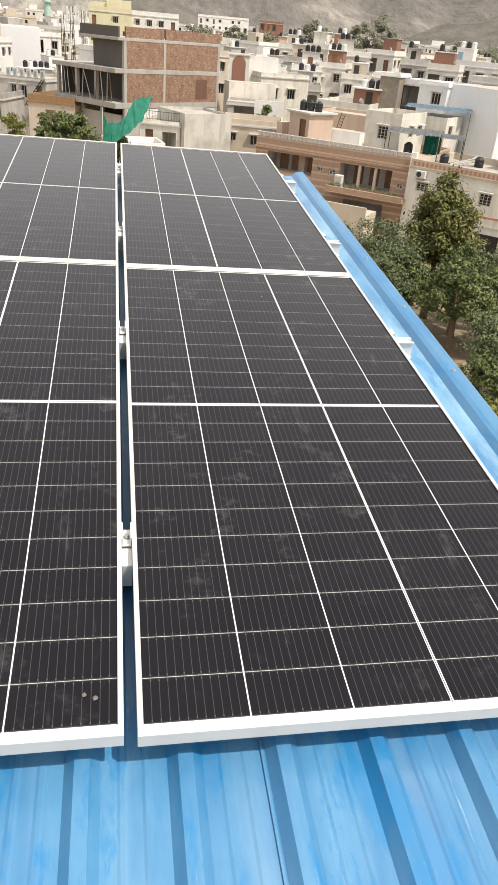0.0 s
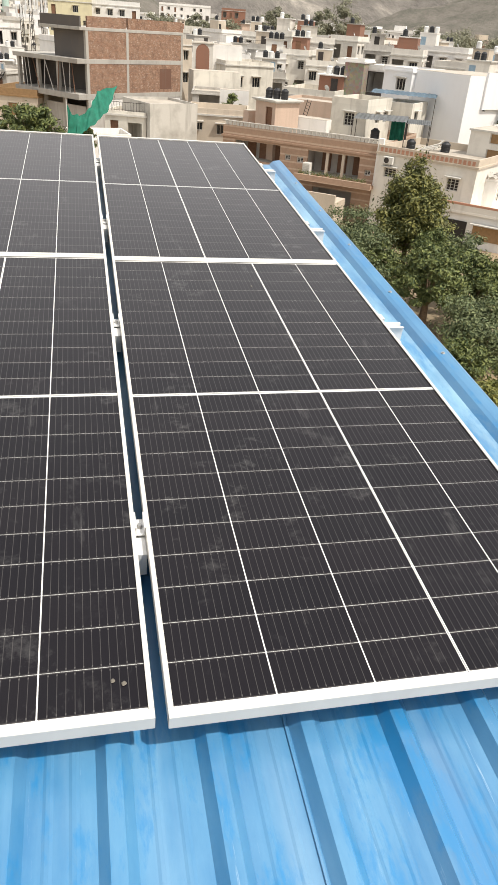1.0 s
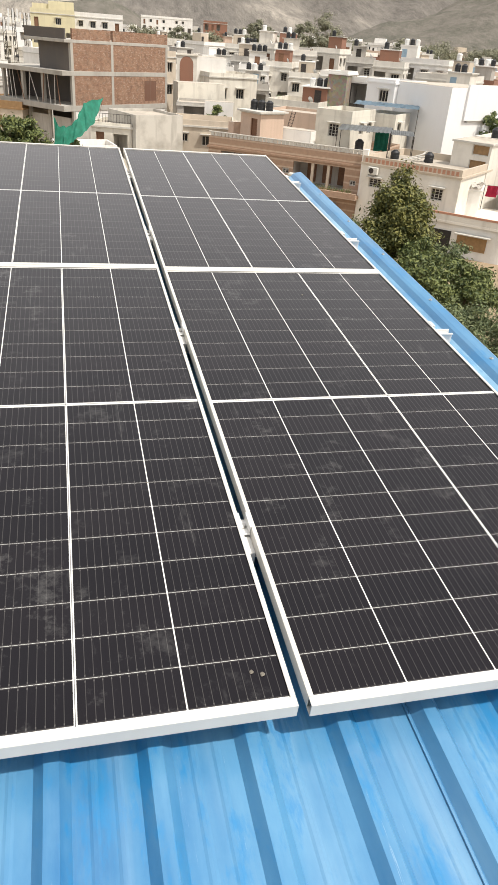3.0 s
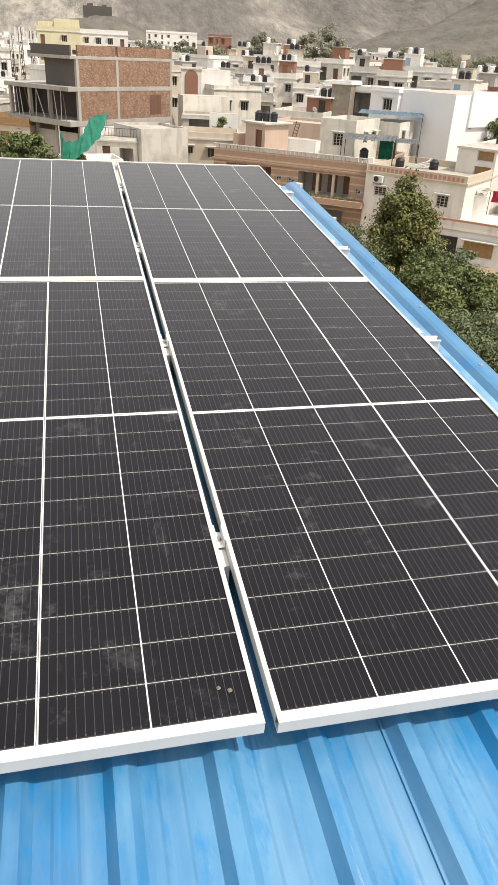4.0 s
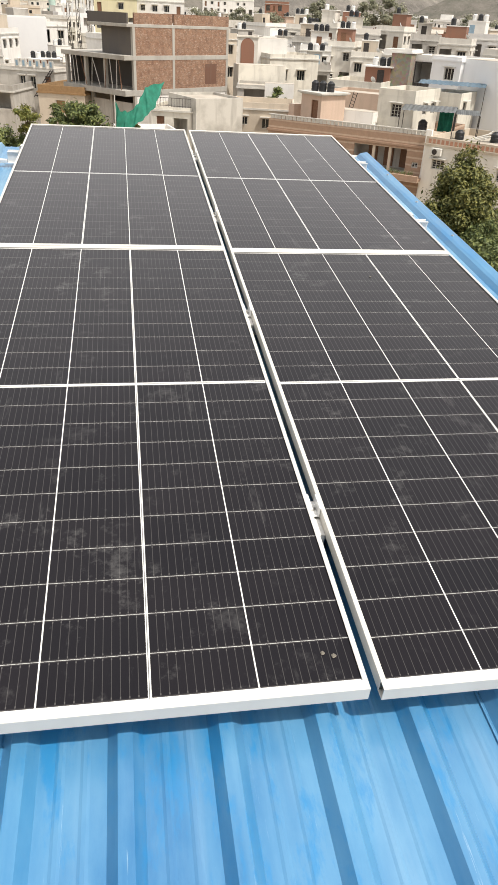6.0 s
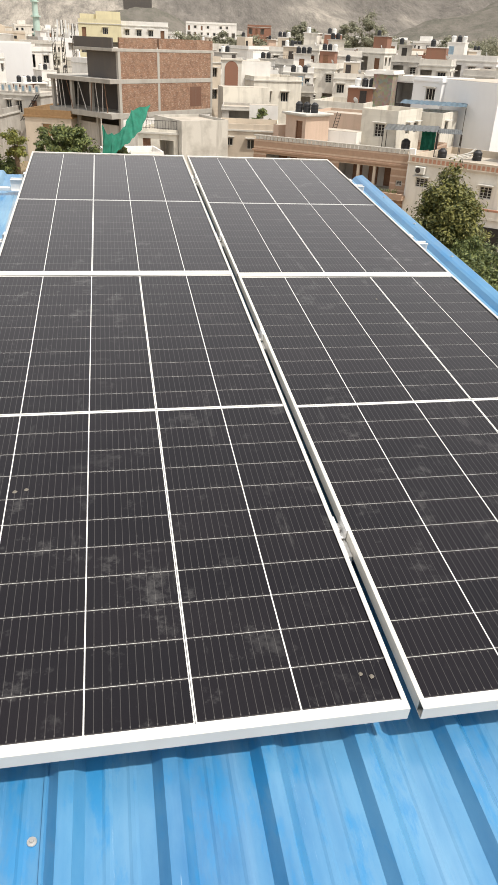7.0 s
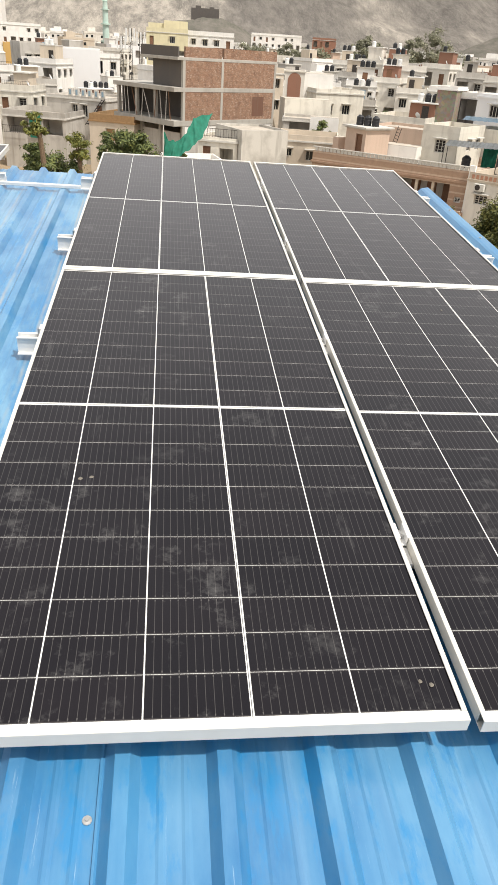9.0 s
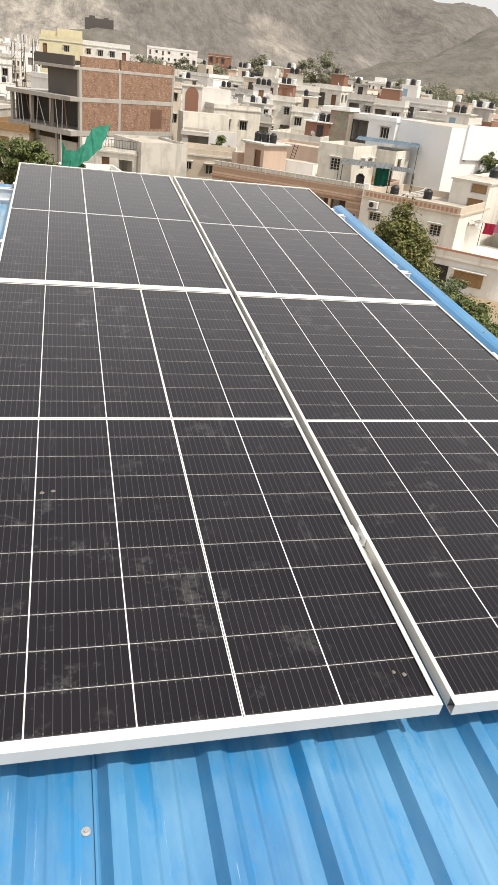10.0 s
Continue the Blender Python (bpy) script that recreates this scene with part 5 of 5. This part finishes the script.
for f in range(19):
    for u in (1.5, 4.5, 8.0, 11.0):
        put("window", pane_me, flats, pose(u, -0.003, 3 + 3.1 * f))
    for u in (17.0, 29.5, 38.5):
        put("window", pane_me, flats, pose(u, -1.503, 3 + 3.1 * f))
    for u in (21.5, 24.3, 33.6):
        put("balcony", bay_me, flats, pose(u * 1.0, -1.63, 3 + 3.1 * f))
        put("window", pane_me, flats, pose(u + 0.4, -1.625, 4.1 + 3.1 * f))
mina = tagged(new("minaret"), "slim white and green minaret with ringed balconies", "minaret")
mina.matrix_basis = pose(-26.0, 330.0, GROUND)
bm = bmesh.new()
for z0, z1, r0, r1 in ((0, 14, 1.6, 1.5), (14, 14.5, 2.1, 2.1), (14.5, 20, 1.35, 1.25), (20, 20.5, 1.9, 1.9), (20.5, 25, 1.15, 1.05), (25, 25.4, 1.6, 1.6), (25.4, 28, 1.0, 0.9), (28, 30.2, 1.1, 0.1)):
    drum(bm, 0, 0, z0, z1, r0, r1, 14)
part("shaft", bm, plaster("pale_green_render", (0.45, 0.58, 0.52), 0.2), mina)
for k, (x, y, h) in enumerate(((-8.5, 165, 17.5), (-10.5, 168, 16.0), (-6.6, 171, 17.0))):
    mast = tagged(new("phone_mast"), "steel lattice phone mast with white antennas", "mast")
    mast.matrix_basis = pose(x, y, GROUND)
    bm = bmesh.new()
    for a, b in ((-0.5, -0.5), (0.5, -0.5), (0, 0.6)):
        rod(bm, (a, b, 0), (a * 0.5, b * 0.5, h), 0.06)
    for z in range(8, int(h)):
        rod(bm, (-0.4, -0.4, z), (0.4, -0.4, z + 0.9), 0.03)
    part("lattice", bm, M_IRON, mast)
    for a in (-0.8, 0.0, 0.8):
        part("antenna", boxes((a - 0.14, a + 0.14, -0.75, -0.6, h - 2.4, h)), M_TANKW, mast)

# ---- the clustered cream houses up the street ----
rng = random.Random(21)
CLUSTER = ((32.6, 160.7, -12, 6.0, 0.0, M_CREAM), (33.9, 145.0, -30, 5.0, 0.6, M_CREAM), (38.4, 144.2, -20, 4.0, 0.8, M_WHITE), (37.2, 133.9, -17, 6.2, 0.0, M_CREAM), (45.4, 141.9, -35, 5.2, 0.6, M_CREAM), (28.0, 125.9, -14, 5.0, -2.5, M_WHITE), (32.3, 126.9, -25, 4.8, -1.8, M_CREAM), (24.9, 114.3, -14, 5.2, -4.6, M_GREYW), (35.4, 121.9, -17, 5.0, -3.0, M_CREAM), (39.6, 118.8, -30, 3.6, -2.4, M_WHITE), (55.9, 159.4, -20, 4.0, -0.2, M_WHITE), (46.2, 125.7, -21, 4.9, -0.3, M_GREYW), (44.8, 110.2, -30, 4.6, -0.4, M_CREAM), (24.1, 91.9, -34, 6.6, -5.0, M_OLD), (49.0, 104.0, -40, 8.0, -1.4, M_CREAM), (56.0, 112.0, -40, 9.0, -1.9, M_BRICKR), (52.0, 122.0, -35, 10.0, 0.2, M_WHITE), (46.5, 92.5, -45, 5.0, -2.6, M_CREAM), (61.0, 100.0, -40, 8.0, -3.0, M_WHITE), (50.0, 82.0, -45, 7.0, -4.4, M_CREAM))
for x, y, yaw, w, z, mt in CLUSTER:
    d = rng.uniform(7, 9)
    h = house(x, y, yaw, w, d, z, auto_holes(rng, w, d, z, 0.8, 3, "fr", 2.1), mt, rng.choice(("cream house with balconies and a roof terrace", "plastered town house with dark windows", "weathered flat-roofed town house")), 0.8)
    if w > 3.8:
        u, v, zt = roof_room(h, rng, w, d, z, 0.8, mt)
        dish(*at(h, w * 0.8, 0.6, z - 0.78), rng.uniform(60, 140))
        for k in range(rng.randint(1, 3)):
            water_tank(*at(h, min(w - 0.5, u - 0.7 + 0.9 * k), v - 0.4, zt), rng.random() < 0.2, 0.9)

# ---- crowded houses between the white house and the brick building ----
for az, d, yaw, w, z, mt in ((-15.5, 108, 20, 6, -6.2, M_WHITE), (-12.5, 113, -10, 5, -5.2, M_OLD), (-10.6, 118, 25, 5, -4.6, M_GREYW), (-8.6, 122, -25, 6, -7.4, M_WHITE), (-6.4, 128, 10, 5, -8.2, M_CREAM), (-13.8, 126, 15, 7, -3.4, M_WHITE), (-10.5, 138, -15, 6, -2.4, M_WHITE), (-17.5, 135, 20, 8, -3.6, M_WHITE), (-22.0, 140, 10, 9, -3.0, M_WHITE), (-4.2, 140, 30, 6, -6.4, M_WHITE), (-24.5, 112, 40, 8, -5.2, M_WHITE), (-19.5, 152, 0, 9, -1.8, M_CREAM), (-14.5, 158, 15, 8, -1.4, M_WHITE), (9.5, 128, -12, 6, -3.0, M_WHITE), (11.5, 140, -20, 7, -1.6, M_GREYW), (13.5, 152, 10, 7, -1.2, M_WHITE)):
    x, y = d * math.sin(radians(az)), d * math.cos(radians(az))
    dp = rng.uniform(6, 8)
    h = house(x, y, yaw, w, dp, z, auto_holes(rng, w, dp, z, 0.8, 2, "fr", 2.1), mt, rng.choice(("small plastered town house with a roof terrace", "whitewashed town house with dark windows", "weathered town house in a crowded street")), 0.8)
    u, v, zt = roof_room(h, rng, w, dp, z, 0.8, rng.choice((mt, M_WHITE, M_GREYW)))
    for q in range(rng.randint(1, 3)):
        water_tank(*at(h, u - 0.8 + 0.9 * q, v, zt), rng.random() < 0.3, 0.85)
    dish(*at(h, w * 0.85, 0.8, z - 0.78), rng.uniform(60, 140))
    if rng.random() < 0.6:
        rail_run(h, 0.1, w - 0.1, 0.07, z - GROUND, z - GROUND + 0.5, int(w * 3))

# ---- the town beyond ----
TAKEN = [(0.8, 84, 15), (9, 90, 10), (-31, 90, 13)] + [(c[0], c[1], 6) for c in CLUSTER] + [(-17, 108, 9), (-21, 101, 9), (-22, 148, 9), (-5, 190, 9), (8, 195, 9), (-55, 185, 16), (36, 84, 14), (32, 92, 9), (16, 113, 8), (22, 110, 9), (-110, 401, 40)]
WALLS = (M_WHITE, M_WHITE, M_CREAM, M_WHITE, M_GREYW, M_OLD, M_TANR, M_WHITE, M_SHADE, M_CREAM, M_BRICKR, M_STAIN, M_PINKW)
LABELS = ("white flat-roofed town house among others", "cream flat-roofed town house with a stair room", "weathered town house with a parapet")
ring = 118.0
while ring < 400:
    step = max(13.0, ring * 0.058)
    n = int(ring * radians(80) / step)
    for k in range(n):
        az = -40 + 80 * (k + rng.uniform(0.15, 0.85)) / n
        d = ring * rng.uniform(0.97, 1.06)
        x, y = d * math.sin(radians(az)), d * math.cos(radians(az))
        if any((x - a) ** 2 + (y - b) ** 2 < (r + 5) ** 2 for a, b, r in TAKEN) or (-12 < az < -3 and d < 152):
            continue
        w, dp = rng.uniform(6.5, 11), rng.uniform(7, 10)
        z = GROUND + rng.choice((7.2, 8.4, 10.4, 11.5, 12.4)) + min(3.0, ring / 210) + rng.uniform(-0.5, 0.6)
        mt = rng.choice(WALLS)
        yaw = rng.choice((37, 37, -53, 20, -20, 0)) + rng.uniform(-6, 6)
        yaw = yaw if abs(yaw + az) < 60 else -az
        far = ring > 250
        h = house(x, y, yaw, w, dp, z, auto_holes(rng, w, dp, z, 0.8, 2, "f" if far else "fr", 2.6), mt, rng.choice(LABELS), 0.8, not far, lean=True)
        if rng.random() < 0.75:
            u, v, zt = roof_room(h, rng, w, dp, z, 0.8, rng.choice((mt, M_WHITE)))
            if not far:
                for q in range(rng.randint(0, 2)):
                    water_tank(*at(h, u - 0.6 + 1.0 * q, v, zt), rng.random() < 0.4)
        elif not far and rng.random() < 0.6:
            if rng.random() < 0.5:
                water_tank(*at(h, w * 0.6, dp * 0.5, z - 0.78), rng.random() < 0.6)
    ring *= 1.125

# the farthest houses, too many to tell apart
bm = bmesh.new()
for k in range(520):
    az, d = rng.uniform(-41, 41), 400 + 900 * rng.random() ** 1.3
    x, y = d * math.sin(radians(az)), d * math.cos(radians(az))
    if (x + 110) ** 2 + (y - 405) ** 2 < 45 ** 2:
        continue
    w, dp, h = rng.uniform(8, 22), rng.uniform(8, 14), rng.choice((8, 10, 12, 13.5, 15)) + d / 210 + rng.uniform(-1, 1)
    turn = Matrix.Translation((x, y, 0)) @ pose(0, 0, 0, 0, 0, -az + rng.uniform(-30, 30))
    start = len(bm.faces)
    first = len(bm.verts)
    box(bm, 0, w, 0, dp, 0, h)
    box(bm, w * 0.15, w * 0.45, dp * 0.3, dp * 0.7, h, h + 2.2)
    box(bm, -0.2, w + 0.2, -0.2, 0.0, h - 1.0, h - 0.8)
    walls = len(bm.faces)
    for f in range(3):
        for q in range(int(w / 3)):
            if rng.random() < 0.75:
                u = 1.0 + 3.0 * q
                box(bm, u, u + 1.3, -0.06, -0.01, h - 3.2 - 3.1 * f, h - 1.9 - 3.1 * f)
    bm.faces.ensure_lookup_table()
    bm.verts.ensure_lookup_table()
    tone = rng.choice((0, 0, 1, 1, 2, 3))
    for i in range(start, len(bm.faces)):
        bm.faces[i].material_index = tone if i < walls else 4
    for v in bm.verts[first:]:
        v.co = turn @ v.co
far_town = new("far_town", mesh_of("far_town", bm, M_WHITE, M_CREAM, M_GREYW, M_TANR, M_PANE))
far_town.location.z = GROUND
tagged(far_town, "distant flat-roofed houses crowded to the foot of the hills", "town", kind="stuff")

# ---- trees and bushes ----
DENSE = "dense dark green tree with a rounded pointed crown"
BUSHY = "leafy green tree on dry ground below the roof"
FEATH = "feathery grey green tree with fine leaves"
tree(20.1, 41.8, -5.75, 2.15, 5.0, M_LEAFO, 0.125, 26000, DENSE, 1, clumps=150, flat=0.9, point=0.55)
tree(14.4, 37.2, -9.3, 2.3, 3.2, M_LEAFG, 0.09, 9000, FEATH, 31, clumps=50)
tree(17.4, 38.6, -9.6, 2.0, 3.0, M_LEAF, 0.11, 10000, BUSHY, 32, clumps=50)
tree(20.6, 38.6, -9.0, 1.9, 3.4, M_LEAF, 0.11, 10000, BUSHY, 33, clumps=50)
tree(23.4, 40.2, -9.4, 1.9, 3.4, M_LEAFG, 0.10, 9000, FEATH, 34, clumps=50)
tree(15.4, 40.6, -8.0, 2.6, 3.4, M_LEAFG, 0.09, 13000, FEATH, 2, clumps=60)
tree(12.9, 42.5, -8.6, 1.9, 3.0, M_LEAFG, 0.09, 7000, FEATH, 12, clumps=40)
tree(18.6, 34.6, -8.5, 2.0, 3.6, M_LEAF, 0.12, 12000, BUSHY, 3, clumps=60)
tree(21.8, 35.6, -9.3, 2.1, 3.6, M_LEAF, 0.12, 11000, BUSHY, 4, clumps=50)
tree(19.2, 29.2, -9.4, 2.2, 4.0, M_LEAFG, 0.10, 14000, FEATH, 5, clumps=70)
tree(16.0, 25.0, -10.0, 1.6, 3.4, M_LEAF, 0.10, 8000, BUSHY, 6, clumps=50)
tree(23.5, 31.0, -10.0, 2.2, 3.6, M_LEAFG, 0.11, 9000, FEATH, 7, clumps=50)
tree(14.6, 20.6, -9.6, 1.5, 3.0, M_LEAFY, 0.09, 7000, "yellow green bushy tree", 8, clumps=40)
tree(18.2, 21.5, -10.2, 1.8, 3.4, M_LEAFG, 0.09, 8000, FEATH, 9, clumps=50)
tree(25.6, 38.4, -10.4, 1.8, 3.0, M_LEAF, 0.12, 6000, BUSHY, 10, clumps=40)
tree(17.6, 44.8, -10.2, 1.6, 2.6, M_LEAF, 0.12, 5000, BUSHY, 11, clumps=40)
tree(-3.6, 60.5, -4.9, 1.9, 4.4, M_LEAF, 0.16, 8000, BUSHY, 13, clumps=60)
tree(-5.4, 61.5, -5.6, 1.2, 3.4, M_LEAF, 0.16, 4000, BUSHY, 14, clumps=30)
tree(-0.2, 60.5, -6.2, 1.1, 2.4, M_LEAF, 0.15, 3500, BUSHY, 15, clumps=26)
tree(-17.0, 57.0, -5.0, 1.6, 3.6, M_LEAF, 0.16, 6500, BUSHY, 16, clumps=50)
tree(-26.0, 62.0, -5.6, 1.4, 3.0, M_LEAF, 0.16, 4500, BUSHY, 26, clumps=36)
tree(-9.4, 55.8, -3.7, 0.9, 1.9, M_LEAFY, 0.12, 3000, "lopped tree with tufts of yellow green leaves", 17, (-0.9, 0), clumps=22)
tree(-7.4, 57.4, -5.2, 1.1, 2.0, M_LEAFY, 0.12, 3400, "small yellow green tree beside a pale trunk", 18, clumps=26)
tree(-10.8, 58.8, -5.8, 1.2, 2.4, M_LEAF, 0.14, 3800, "small round clipped tree", 19, clumps=26)
tree(-9.5, 57.5, -7.0, 2.2, 2.2, M_LEAF, 0.15, 5000, "dark hedge of mixed bushes", 20, clumps=40)
tree(16.8, 86.5, -5.6, 1.1, 2.6, M_LEAF, 0.15, 3000, "dark potted shrub on a roof terrace", 21, clumps=24, base=-8.2)
tree(28.0, 119.0, -4.2, 1.5, 4.5, M_LEAFY, 0.16, 3500, "pale tree between two houses", 22, clumps=30)
tree(32.0, 112.0, -5.6, 1.8, 3.0, M_LEAFG, 0.16, 3500, "sparse grey green tree over a wall", 23, clumps=30)
tree(46.0, 76.5, -3.8, 2.0, 5.0, M_LEAF, 0.2, 5000, "tall leafy tree behind a white house", 24, clumps=40)
tree(31.2, 60.4, -7.6, 0.7, 1.6, M_LEAF, 0.14, 700, "thin sapling growing beside a hut", 25, clumps=9)
tree(-46.0, 118.5, -2.6, 2.8, 3.4, M_LEAF, 0.2, 5000, "round tree over a brick terrace wall", 27, clumps=40)
tree(-36.5, 121.0, -2.0, 2.2, 4.6, M_LEAF, 0.2, 5000, "leafy tree over a brick terrace wall", 28, clumps=40)
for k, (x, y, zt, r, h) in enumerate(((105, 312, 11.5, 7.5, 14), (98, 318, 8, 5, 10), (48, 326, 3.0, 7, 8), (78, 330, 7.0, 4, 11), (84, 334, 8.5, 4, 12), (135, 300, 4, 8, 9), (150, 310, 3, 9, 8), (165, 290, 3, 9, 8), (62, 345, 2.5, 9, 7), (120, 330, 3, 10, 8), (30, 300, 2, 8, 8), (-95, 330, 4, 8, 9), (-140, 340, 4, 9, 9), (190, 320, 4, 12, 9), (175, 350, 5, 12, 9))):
    tree(x, y, zt, r, h, M_LEAFF, 0.42, 5200, "large far tree, haze put into its pale leaf colour", 40 + k, clumps=34)
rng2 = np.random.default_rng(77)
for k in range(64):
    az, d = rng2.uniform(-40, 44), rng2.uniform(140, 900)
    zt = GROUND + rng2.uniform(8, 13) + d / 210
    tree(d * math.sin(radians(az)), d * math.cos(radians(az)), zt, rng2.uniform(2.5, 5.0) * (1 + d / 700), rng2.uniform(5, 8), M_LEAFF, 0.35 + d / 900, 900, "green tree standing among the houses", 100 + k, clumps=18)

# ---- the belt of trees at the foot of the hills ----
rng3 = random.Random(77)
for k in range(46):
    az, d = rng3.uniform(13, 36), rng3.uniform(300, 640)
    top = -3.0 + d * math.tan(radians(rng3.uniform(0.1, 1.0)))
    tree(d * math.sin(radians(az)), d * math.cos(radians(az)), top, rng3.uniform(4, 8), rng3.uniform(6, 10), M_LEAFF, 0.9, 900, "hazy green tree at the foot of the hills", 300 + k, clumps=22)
